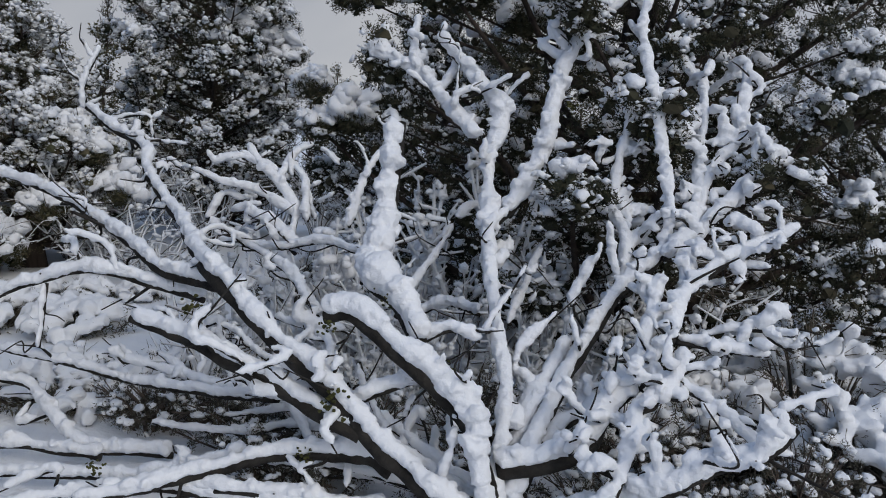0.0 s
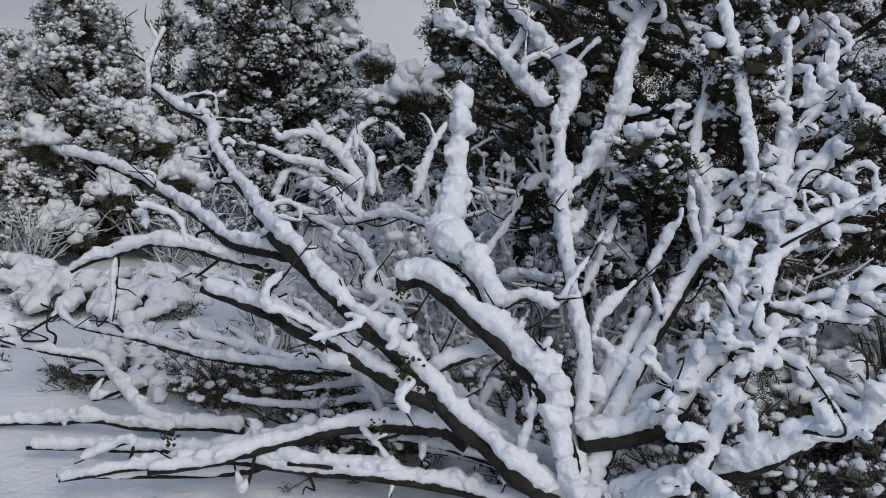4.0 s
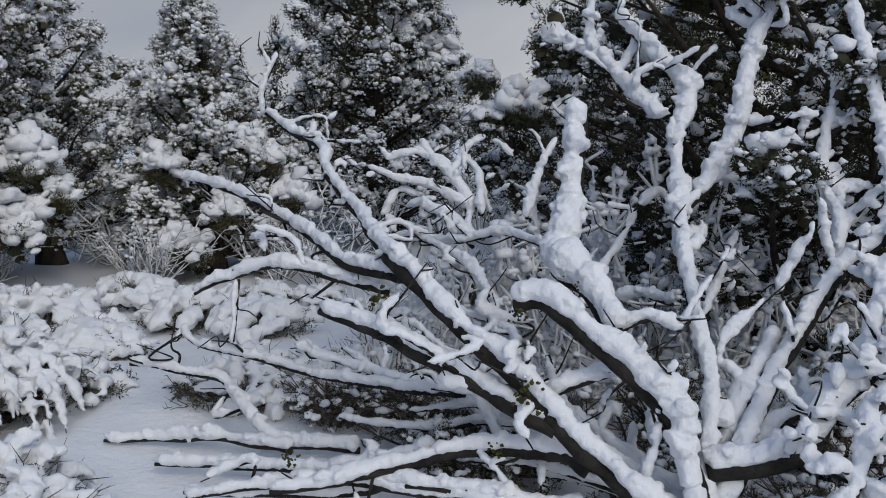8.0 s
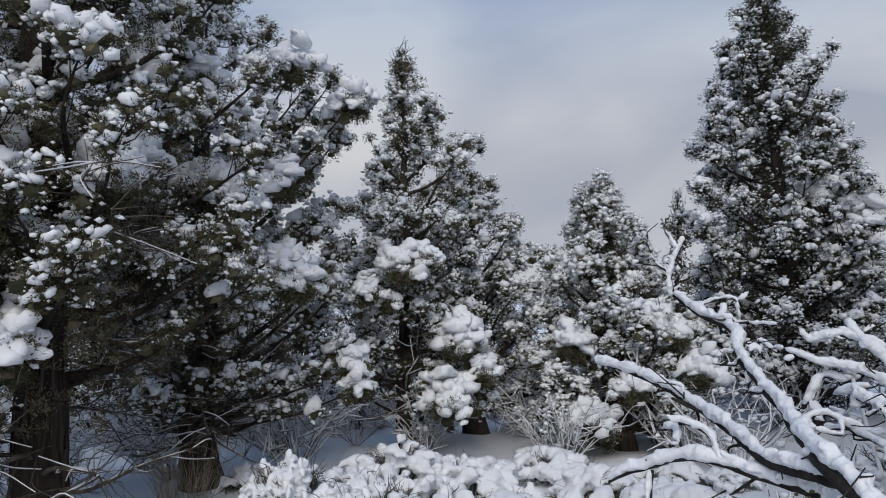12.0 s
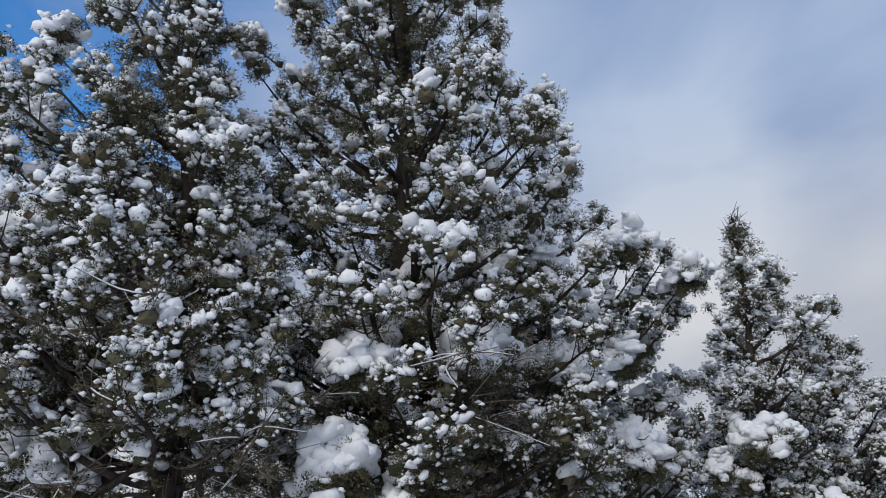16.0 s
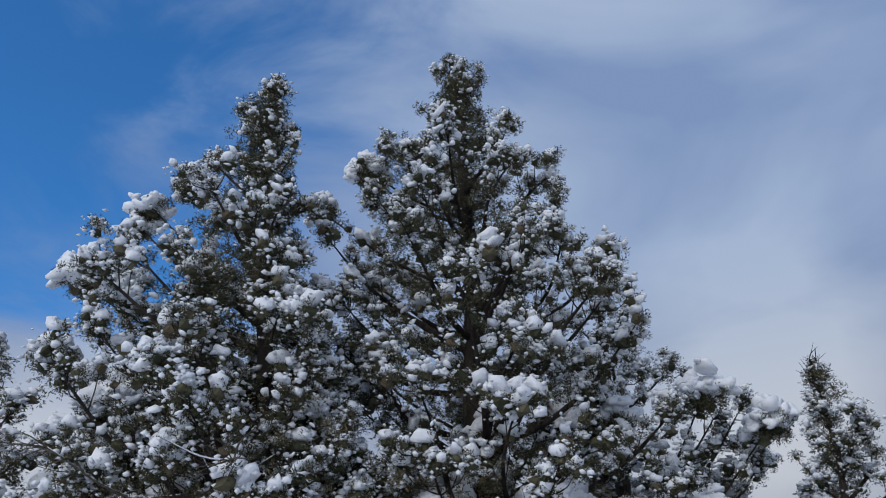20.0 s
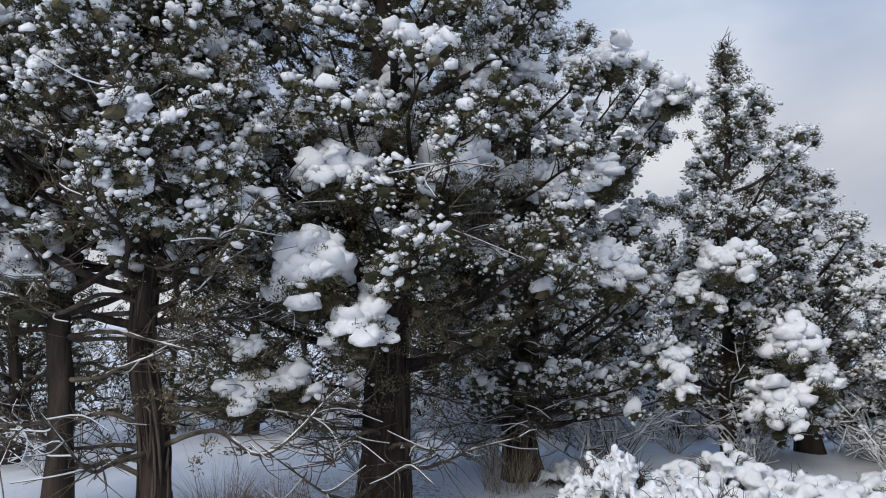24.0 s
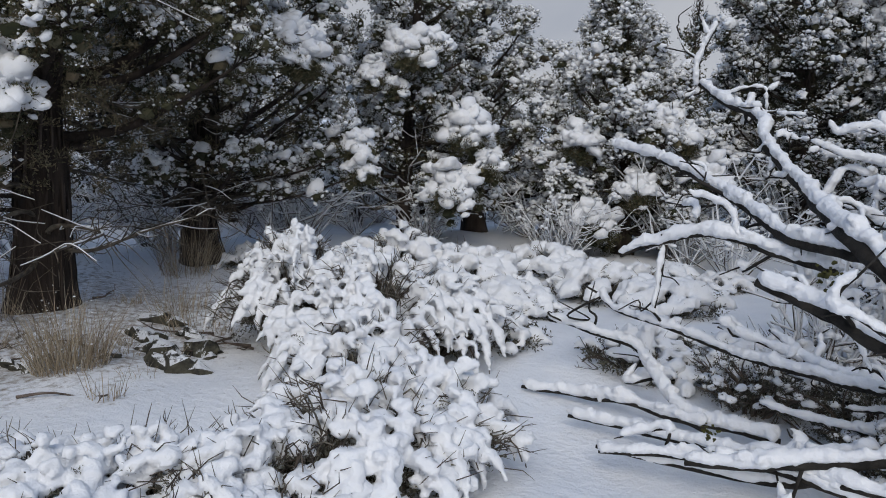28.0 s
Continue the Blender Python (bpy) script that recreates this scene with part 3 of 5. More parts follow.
    crown_caps(caps, lp + np.array([0, 0, 0.42]) * lr[:, None], lr * rng.uniform(0.42, 0.92, len(lp)), rng, 2 if not far else 1)
    more = np.repeat(np.arange(len(lp)), 5 if not far else 3)
    off = unit(rng.normal(size=(len(more), 3)) + np.array([0, 0, 0.3])) * lr[more, None] * rng.uniform(0.7, 1.5, (len(more), 1))
    crown_caps(caps, lp[more] + off, lr[more] * (0.2 + 0.34 * rng.uniform(size=len(more)) ** 2), rng, 1)
    more = np.repeat(np.arange(len(lp)), 8 if not far else 2)
    off = unit(rng.normal(size=(len(more), 3)) + np.array([0, 0, 0.2])) * lr[more, None] * rng.uniform(0.8, 1.6, (len(more), 1))
    lumps(caps, lp[more] + off, 0.006 + lr[more] * 0.2 * rng.uniform(size=len(more)), rng, 0, 0.7, 0.3)
    part("snow_load", caps, SNOW, tree, "white snow piled on the foliage", "stuff")
    # thin snow caught on single tufts
    thin = (rng.uniform(size=len(c)) < 0.75 * min(1, frost)) & (outer | (rng.uniform(size=len(c)) < 0.3)) & (rng.uniform(size=len(c)) < np.clip((c[:, 2] - laden_from) / 0.8 + 0.55, 0.55, 1))
    pick = c[thin]
    if len(pick):
        many = 2 if far else int(round(2.5 * max(1, frost)))
        pick = np.repeat(pick, many, 0) + rng.normal(0, 0.035, (len(pick) * many, 3)) + np.array([0, 0, 0.03])
        lumps(frosting, pick, 0.006 + (0.026 + 0.014 * max(0, frost - 1)) * rng.uniform(size=len(pick)) ** 2 * (1.8 if far else 1), rng, 0, 0.6, 0.4)
        part("snow_dusting", frosting, SNOW, tree, "flecks of snow caught on the foliage", "stuff")
    # dry lower limbs with fine twigs and a line of snow
    for k in range(dry):
        a = k * golden * 1.7 + rng.uniform(-0.5, 0.5)
        z = rng.uniform(0.4, crown_from + 0.7)
        d = np.array([math.cos(a), math.sin(a), 0])
        side = np.array([-d[1], d[0], 0])
        reach = min(float(lefts.max()), 1.8) * rng.uniform(0.5, 1.0)
        start = on_trunk(z)
        lb = smooth_line([start, start + d * reach * 0.3 + side * rng.normal(0, 0.1) + np.array([0, 0, rng.uniform(-0.05, 0.15)]),
                          start + d * reach * 0.65 + side * rng.normal(0, 0.1) + np.array([0, 0, rng.uniform(-0.08, 0.15)]),
                          start + d * reach + side * rng.normal(0, 0.2) + np.array([0, 0, rng.uniform(-0.15, 0.45)])], 0.07 if not far else 0.2)
        wood, line_snow = Bag(), Bag()
        rad = np.linspace(min(0.022, trunk_r * 0.3), 0.004, len(lb))
        tube(wood, lb, rad, 6, 0.15, rng)
        if rng.uniform() < 0.6:
            a0 = rng.integers(2, max(3, len(lb) // 2))
            tube(line_snow, lb[a0:] + np.array([0, 0, 1.0]) * (rad[a0:, None] * 0.6 + 0.002), rad[a0:] * 0.42 + 0.0015, 5, 0.6, rng)
        for q in range(int((26 if near else 16) * density) if not far else 4):
            p = lb[rng.integers(len(lb) // 4, len(lb))]
            way = unit(d * rng.uniform(0.2, 1) + side * rng.normal(0, 0.8) + np.array([0, 0, rng.normal(0.1, 0.35)]))
            size = rng.uniform(0.15, 0.5)
            tw = smooth_line([p, p + way * size * 0.5 + rng.normal(0, 0.03, 3), p + way * size + rng.normal(0, 0.06, 3)], 0.08)
            tr = np.linspace(0.0055, 0.002, len(tw))
            tube(wood, tw, tr, 3, cap=False)
            if rng.uniform() < 0.22 and abs(way[2]) < 0.4:
                tube(line_snow, tw + np.array([0, 0, 0.005]), tr * 0.9 + 0.0015, 3, cap=False)
        twiggy = part("dry_limb", wood, DRYBARK, tree)
        part("snow_line", line_snow, SNOW, twiggy, kind="stuff")
    if bare_top:
        wood, rime = Bag(), Bag()
        for k in range(26):
            z = height * rng.uniform(0.74, 0.97)
            a = k * golden
            p = on_trunk(z)
            tip = p + np.array([math.cos(a) * 0.2, math.sin(a) * 0.2, 0.3]) * rng.uniform(0.5, 1) * (1.5 - z / height)
            tube(wood, [p, (p + tip) / 2 + rng.normal(0, 0.02, 3), tip], [0.008, 0.006, 0.003], 4, cap=False)
            lumps(rime, p + (tip - p) * rng.uniform(0.2, 1, (5, 1)) + np.array([0, 0, 0.008]), rng.uniform(0.006, 0.016, 5), rng, 1, 0.8)
            for q in range(5):
                b = p + (tip - p) * rng.uniform(0.3, 1)
                tube(wood, [b, b + rng.normal(0, 0.05, 3) + np.array([0, 0, 0.09])], [0.005, 0.002], 3, cap=False)
        part("bare_top", wood, BARK, tree, "leafless grey twigs at the top")
        part("rime", rime, SNOW, tree, "specks of snow on the bare top", "stuff")
    return tree


HEAPS_A = [(-5.57, 2.06, 1.83, 0.34), (-5.36, 2.32, 1.52, 0.24), (-5.52, 2.14, 2.04, 0.16), (-5.91, 1.69, 1.03, 0.24), (-5.92, 1.70, 1.34, 0.14), (-5.80, 2.02, 1.07, 0.20), (-5.59, 2.27, 2.58, 0.30), (-5.45, 2.37, 2.48, 0.16), (-5.39, 3.08, 2.60, 0.30), (-6.33, 2.58, 2.78, 0.34), (-5.86, 3.46, 2.76, 0.30), (-6.11, 2.96, 3.45, 0.22), (-6.19, 2.97, 3.08, 0.26), (-7.00, 3.20, 5.56, 0.22), (-6.73, 3.58, 5.69, 0.22), (-7.21, 2.26, 4.43, 0.24), (-7.29, 2.35, 4.12, 0.20), (-6.77, 3.76, 4.39, 0.24), (-7.11, 3.33, 6.52, 0.30), (-7.27, 2.86, 6.21, 0.26), (-6.97, 2.19, 6.51, 0.22), (-7.17, 1.76, 6.01, 0.20), (-7.01, 2.27, 6.41, 0.18)]
HEAPS_B = [(-6.43, 0.83, 3.25, 0.20), (-6.49, 0.76, 3.01, 0.20), (-6.48, 1.61, 3.21, 0.20), (-6.85, 1.62, 4.13, 0.22), (-7.11, 1.17, 5.31, 0.24), (-6.41, 0.61, 2.33, 0.20), (-6.93, -0.36, 4.81, 0.26), (-6.95, -0.06, 4.78, 0.20), (-6.99, -0.48, 4.12, 0.18), (-7.16, 0.11, 5.70, 0.20), (-7.17, 0.47, 6.03, 0.22), (-7.25, 0.04, 5.52, 0.16)]
HEAPS_C = [(-6.10, 4.33, 2.75, 0.26), (-5.90, 4.62, 2.63, 0.24), (-5.93, 5.00, 2.06, 0.26), (-5.80, 5.16, 1.91, 0.26), (-5.53, 5.58, 1.13, 0.20), (-5.48, 5.61, 0.92, 0.18), (-6.19, 3.89, 3.73, 0.26), (-5.96, 4.24, 3.66, 0.22), (-6.05, 4.00, 3.92, 0.20), (-6.27, 3.87, 3.50, 0.16), (-5.97, 4.55, 2.68, 0.30), (-5.76, 4.92, 2.82, 0.24), (-5.71, 5.08, 3.91, 0.26), (-5.59, 5.73, 3.67, 0.24)]
HEAPS_D = [(-5.72, 6.58, 2.06, 0.28), (-5.54, 6.71, 2.17, 0.20), (-6.03, 6.34, 1.83, 0.20), (-5.86, 6.49, 1.72, 0.16), (-5.33, 7.03, 1.38, 0.22), (-5.35, 6.99, 0.77, 0.24), (-5.13, 7.15, 0.89, 0.16), (-5.44, 6.92, 0.71, 0.16)]
HEAPS_E = [(-5.27, 7.00, 1.27, 0.30), (-5.32, 6.78, 0.70, 0.32), (-5.12, 7.08, 0.95, 0.20)]
HEAPS_F = [(-3.84, 8.51, 1.47, 0.28), (-3.62, 8.60, 1.23, 0.22), (-4.28, 7.99, 0.35, 0.30), (-4.53, 8.05, 1.18, 0.25), (-3.30, 8.59, 0.86, 0.26), (-3.93, 8.21, 0.70, 0.26)]
HEAPS_G = [(-2.36, 10.79, 2.78, 0.30), (-2.00, 10.88, 2.57, 0.28), (-2.64, 10.72, 2.85, 0.26), (-2.22, 10.86, 2.35, 0.24)]
HEAPS_H = [(-0.68, 5.95, 2.60, 0.19), (-0.41, 5.96, 2.65, 0.19), (-0.09, 5.96, 2.65, 0.19), (0.21, 5.96, 2.62, 0.19), (0.57, 6.14, 2.54, 0.22), (-0.97, 6.30, 1.95, 0.17), (-0.67, 6.24, 1.73, 0.22), (-0.92, 6.21, 1.65, 0.16), (-0.37, 6.25, 1.68, 0.14), (0.33, 6.33, 1.80, 0.16), (2.65, 5.31, 2.10, 0.14), (2.78, 5.24, 2.07, 0.12), (2.74, 5.34, 2.36, 0.14), (2.59, 4.89, 1.33, 0.14), (2.38, 5.66, 1.86, 0.16), (2.57, 5.58, 1.89, 0.14)]
HEAPS_I = [(-6.43, 0.05, 3.53, 0.28), (-6.27, 0.20, 1.94, 0.35), (-6.26, 0.38, 1.83, 0.25), (-6.47, 0.03, 2.01, 0.28), (-6.46, 0.34, 1.82, 0.30), (-6.48, -0.12, 1.70, 0.22), (-6.68, -0.25, 2.86, 0.25), (-6.37, 1.45, 2.15, 0.14)]

# crown reaches shaped to fit the silhouettes in the camera's view
OUT_A = [(1.2, 1.2, 1.5), (2.0, 1.7, 1.8), (3.4, 1.8, 1.75), (4.2, 1.65, 1.75), (4.7, 1.5, 1.6), (5.3, 1.45, 1.2), (5.9, 1.35, 1.08), (6.3, 1.05, 0.75), (6.6, 0.55, 0.58), (7.0, 0.36, 0.46), (7.5, 0.22, 0.26), (7.95, 0.05, 0.05)]
OUT_B = [(1.6, 1.0, 0.7), (2.4, 1.4, 0.9), (3.6, 1.65, 0.7), (4.0, 1.6, 0.6), (4.6, 1.45, 0.5), (5.0, 1.05, 0.36), (5.6, 0.66, 0.3), (6.0, 0.4, 0.2), (6.45, 0.3, 0.24), (6.9, 0.05, 0.05)]
OUT_C = [(0.7, 1.2, 1.4), (2.5, 1.2, 1.65), (3.6, 1.0, 1.85), (4.0, 0.9, 1.75), (4.3, 0.8, 1.1), (4.7, 0.6, 0.8), (5.4, 0.3, 0.36), (5.6, 0.08, 0.08)]
OUT_D = [(0.7, 0.8, 0.95), (1.8, 0.65, 0.9), (2.5, 0.6, 0.95), (3.2, 0.42, 0.85), (3.7, 0.22, 0.75), (4.1, 0.12, 0.55), (4.45, 0.05, 0.42), (4.6, 0.02, 0.05)]
OUT_E = [(0.6, 0.8, 0.9), (2.0, 0.7, 0.85), (2.8, 0.55, 0.72), (3.3, 0.18, 0.2), (3.5, 0.04, 0.04)]
OUT_F = [(0.3, 1.05, 1.05), (1.1, 1.0, 1.05), (2.0, 0.92, 0.68), (2.4, 0.62, 0.48), (2.8, 0.34, 0.3), (3.2, 0.06, 0.06)]
OUT_G = [(0.7, 1.3, 1.15), (2.6, 1.2, 1.15), (3.6, 1.05, 1.0), (4.0, 0.92, 0.9), (4.8, 0.58, 0.62), (5.3, 0.34, 0.38), (5.75, 0.08, 0.08)]
OUT_H = [(0.5, 2.3, 2.6), (1.5, 2.6, 2.8), (2.2, 2.3, 2.7), (2.9, 2.2, 2.5), (3.6, 1.6, 2.1), (5.0, 0.9, 1.1), (6.0, 0.1, 0.1)]


def cone(height, wide):
    """The outline of a plain pointed crown."""
    return [(0.1 * height, 0.75 * wide, 0.75 * wide), (0.28 * height, wide, wide), (0.55 * height, 0.74 * wide, 0.74 * wide), (0.8 * height, 0.36 * wide, 0.36 * wide), (height, 0.05, 0.05)]


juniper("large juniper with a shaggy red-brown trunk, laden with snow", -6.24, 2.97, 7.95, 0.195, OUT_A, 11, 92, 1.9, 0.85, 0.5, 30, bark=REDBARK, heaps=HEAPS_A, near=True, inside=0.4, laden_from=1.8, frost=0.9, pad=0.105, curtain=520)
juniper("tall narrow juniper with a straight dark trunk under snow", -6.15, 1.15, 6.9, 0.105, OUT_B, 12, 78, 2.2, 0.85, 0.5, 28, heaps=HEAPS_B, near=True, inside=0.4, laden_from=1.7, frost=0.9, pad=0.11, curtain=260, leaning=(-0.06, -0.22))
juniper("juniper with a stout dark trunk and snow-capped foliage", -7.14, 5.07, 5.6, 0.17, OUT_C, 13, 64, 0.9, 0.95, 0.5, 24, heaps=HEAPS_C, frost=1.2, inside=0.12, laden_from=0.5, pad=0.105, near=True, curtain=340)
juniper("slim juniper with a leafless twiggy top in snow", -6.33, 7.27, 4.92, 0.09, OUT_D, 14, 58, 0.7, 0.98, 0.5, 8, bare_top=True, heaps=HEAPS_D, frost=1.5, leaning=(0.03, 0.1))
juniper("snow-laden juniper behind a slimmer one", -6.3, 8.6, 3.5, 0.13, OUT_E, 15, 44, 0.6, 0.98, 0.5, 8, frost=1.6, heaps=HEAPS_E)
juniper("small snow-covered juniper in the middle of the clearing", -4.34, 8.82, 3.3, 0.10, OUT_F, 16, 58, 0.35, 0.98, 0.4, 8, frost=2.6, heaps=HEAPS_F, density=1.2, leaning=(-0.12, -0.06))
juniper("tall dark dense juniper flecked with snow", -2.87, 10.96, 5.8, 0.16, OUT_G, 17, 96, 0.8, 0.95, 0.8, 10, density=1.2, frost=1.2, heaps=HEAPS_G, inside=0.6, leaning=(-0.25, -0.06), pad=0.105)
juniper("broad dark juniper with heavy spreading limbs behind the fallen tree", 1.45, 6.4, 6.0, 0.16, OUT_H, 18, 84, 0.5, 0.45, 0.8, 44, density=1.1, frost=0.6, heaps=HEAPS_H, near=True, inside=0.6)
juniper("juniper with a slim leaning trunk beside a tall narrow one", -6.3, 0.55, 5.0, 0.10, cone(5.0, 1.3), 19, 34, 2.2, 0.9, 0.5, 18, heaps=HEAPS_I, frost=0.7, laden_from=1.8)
juniper("snowy juniper at the open edge of the stand", -6.8, -0.9, 4.2, 0.1, cone(4.2, 1.3), 20, 40, 0.8, 0.9, 0.5, 5)
juniper("dark juniper standing behind the broad one", 4.3, 7.6, 5.0, 0.13, cone(5.0, 2.0), 21, 50, 0.5, 0.4, 0.8, 14)
juniper("dark juniper deep in the thicket behind the fallen tree", 0.1, 9.6, 4.0, 0.12, cone(4.0, 1.6), 22, 50, 0.4, 0.5, 0.8, 12)
juniper("slight juniper with a bare grey twiggy crown", -5.6, 14.0, 3.6, 0.06, cone(3.5, 0.7), 23, 18, 0.8, 0.7, 0.5, 4, bare_top=True, far=True)
for x, y, tall, seed in ((-11.6, 3.6, 3.6, 24), (-11.2, 6.4, 3.4, 25), (-11.4, 0.6, 3.6, 26), (-9.6, 8.6, 3.2, 27)):
    juniper("snowy juniper half hidden behind the large ones", x, y, tall, 0.1, cone(tall, 1.5), seed, 30, 0.35, 0.9, 0.5, 8, far=True, frost=1.3)

# the wood behind, thinner with distance and sized to fit the camera's view
FAR = [juniper("distant juniper frosted with snow", 60 + 6 * k, 60, 3.4 + 0.5 * k, 0.1, cone(3.4 + 0.5 * k, 1.3 + 0.1 * k), 40 + k, 26, 0.2, 0.95, 0.5, 5, far=True, group="far junipers", frost=1.3) for k in range(4)]
FRNG = random.Random(4)
for k in range(72):
    az = radians(-42 + 150 * ((k * 0.618) % 1))
    dist = 11.8 + 24 * ((k * 0.37 + 0.1) % 1) ** 1.6
    x, y = -math.sin(az) * dist, math.cos(az) * dist
    # nearer trees are shrunk so that their tops stay low from the camera
    size = min(1.0, (1.5 + dist * 0.085) / 4.3) * FRNG.uniform(0.8, 1.0)
    copy_thing(FAR[k % 4], Matrix.LocRotScale((x, y, gz(x, y)), Euler((0, 0, FRNG.uniform(0, 6))), (size, size, size)))
for k, ob in enumerate(FAR):
    ob.location = (-30 + 14 * k, 46, gz(-30 + 14 * k, 46))


def brushwood(label, seed, height=0.9, radius=0.7, stems=24, thick=1.0, group="leafless shrubs behind"):
    """A leafless thicket: fine forked stems with a line of snow on each."""
    rng = np.random.default_rng(seed)
    bush = thing("bare_shrub", label, "shrub", group)
    wood, cover = Bag(), Bag()
    for k in range(stems):
        a = rng.uniform(0, 6.3)
        d = np.array([math.cos(a), math.sin(a), 0])
        tip = d * radius * rng.uniform(0.2, 1) + np.array([0, 0, height * rng.uniform(0.5, 1)])
        line = smooth_line([d * 0.08 * rng.uniform(0, 1), tip * 0.5 + rng.normal(0, 0.05, 3), tip], 0.1)
        tube(wood, line, np.linspace(0.008, 0.003, len(line)), 3, cap=False)
        tube(cover, line + np.array([0, 0, 0.008]), np.linspace(0.009, 0.007, len(line)) * thick, 4 if thick < 1.5 else 7, 0.4, rng, cap=False)
        for q in range(4):
            p = line[rng.integers(len(line) // 3, len(line))]
            e = p + unit(d + rng.normal(0, 0.8, 3) + np.array([0, 0, 0.5])) * rng.uniform(0.1, 0.3)
            tube(wood, [p, (p + e) / 2 + rng.normal(0, 0.01, 3), e], [0.004, 0.003, 0.002], 3, cap=False)
            tube(cover, np.array([p, (p + e) / 2, e]) + np.array([0, 0, 0.007]), np.array([0.005, 0.008, 0.005]) * thick, 4 if thick < 1.5 else 6, cap=False)
        if rng.uniform() < 0.5:
            lumps(cover, [tip + rng.normal(0, 0.03, 3) for q in range(3)], 0.03, rng, 1)
        if thick > 1.5:
            pick = line[rng.integers(len(line) // 4, len(line), 9)]
            lumps(cover, pick + rng.normal(0, 0.015, pick.shape) + np.array([0, 0, 0.02]), rng.uniform(0.02, 0.045, 9), rng, 2, 0.8, 0.3)
    part("stem_tangle", wood, TWIG, bush, "thin crooked stems", "stuff")
    part("snow_cover", cover, SNOW, bush, "lines of snow on the stems", "stuff")
    return bush


BRUSH = [brushwood("leafless shrub rimmed with snow", 90 + k, 0.8 + 0.15 * k, 0.6 + 0.1 * k) for k in range(3)]
for k in range(84):
    az = radians(-38 + 125 * ((k * 0.618 + 0.3) % 1)) if k < 40 else radians(14 + 52 * ((k * 0.618) % 1))
    dist = 8.6 + 7 * ((k * 0.71) % 1)
    x, y = -math.sin(az) * dist, math.cos(az) * dist
    size = FRNG.uniform(0.7, 1.3)
    copy_thing(BRUSH[k % 3], Matrix.LocRotScale((x, y, gz(x, y) - 0.02), Euler((0, 0, FRNG.uniform(0, 6))), (size, size, size * FRNG.uniform(0.7, 1.0))))
for k, (x, y) in enumerate(((-7.8, 6.6), (-5.4, 9.7), (0.2, 9.0))):
    BRUSH[k].location = (x, y, gz(x, y) - 0.02)
for k, (x, y, size) in enumerate(((-1.3, 4.6, 0.9), (1.5, 4.8, 0.9), (0.2, 4.9, 1.0))):
    copy_thing(BRUSH[k % 3], Matrix.LocRotScale((x, y, gz(x, y) - 0.02), Euler((0, 0, 1.1 * k)), (size, size, size)))
THICK = [brushwood("bare branches thickly beaded with snow behind the dead tree", 100 + k, 1.45 + 0.15 * k, 0.65, 10, 1.6, "snow-beaded thicket") for k in range(2)]
for k, (x, y, size) in enumerate(((-0.75, 5.1, 0.8), (0.35, 5.1, 0.8), (-0.2, 5.7, 0.85), (1.1, 5.2, 0.7), (-1.4, 5.6, 0.7), (-0.35, 4.55, 0.62), (0.55, 4.6, 0.66), (0.1, 5.3, 0.9), (1.6, 5.5, 0.85), (-1.0, 4.6, 0.55), (-0.1, 4.35, 0.6), (0.75, 4.25, 0.6), (-0.55, 4.9, 0.75), (0.8, 4.9, 0.75), (1.5, 4.75, 0.6), (-0.2, 4.95, 0.8), (1.2, 4.45, 0.5))):
    if k > 1:
        copy_thing(THICK[k % 2], Matrix.LocRotScale((x, y, gz(x, y) - 0.02), Euler((0, 0, 1.3 * k)), (size, size, size)))
for k, (x, y) in enumerate(((-0.75, 5.1), (0.35, 5.1))):
    THICK[k].location = (x, y, gz(x, y) - 0.02)



def underbrush(label, x, y, radius, height, seed):
    """A dark leafy shrub under the dead boughs, with snow on its upper leaves."""
    rng = np.random.default_rng(seed)
    bush = thing("low_shrub", label, "shrub", "dark shrubs under the dead tree", (x, y, gz(x, y)))
    wood, leaf, cover = Bag(), Bag(), Bag()
    for k in range(46):
        a, q = rng.uniform(0, 6.3), math.sqrt(rng.uniform())
        out = np.array([math.cos(a), math.sin(a), 0])
        tip = out * q * radius + np.array([0, 0, height * (1 - 0.5 * q * q) * rng.uniform(0.5, 1.05)])
        line = smooth_line([out * 0.2 * q * radius + np.array([0, 0, -0.03]), tip * np.array([0.5, 0.5, 0.6]) + rng.normal(0, 0.03, 3), tip], 0.06)
        tube(wood, line, np.linspace(0.008, 0.003, len(line)), 4, 0.1, rng, cap=False)
        ends = line[rng.integers(len(line) // 3, len(line), 5)] + rng.normal(0, 0.035, (5, 3))
        for e in ends:
            tube(wood, [line[len(line) // 2], (line[len(line) // 2] + e) / 2 + rng.normal(0, 0.01, 3), e], [0.004, 0.003, 0.0015], 3, cap=False)
        tufts(leaf, ends, rng.uniform(0.35, 0.6, 5), rng, FINESPRAYS)
        loaded = ends[rng.uniform(size=5) < 0.6]
        crown_caps(cover, loaded + np.array([0, 0, 0.022]), rng.uniform(0.012, 0.034, len(loaded)), rng, 2)
    part("stem_tangle", wood, TWIG, bush, "thin dark stems", "stuff")
    part("leaf_mass", leaf, SAGELEAF, bush, "small dark leaves", "stuff", smooth=False)
    part("snow_load", cover, SNOW, bush, "small caps of snow on the leaves", "stuff")


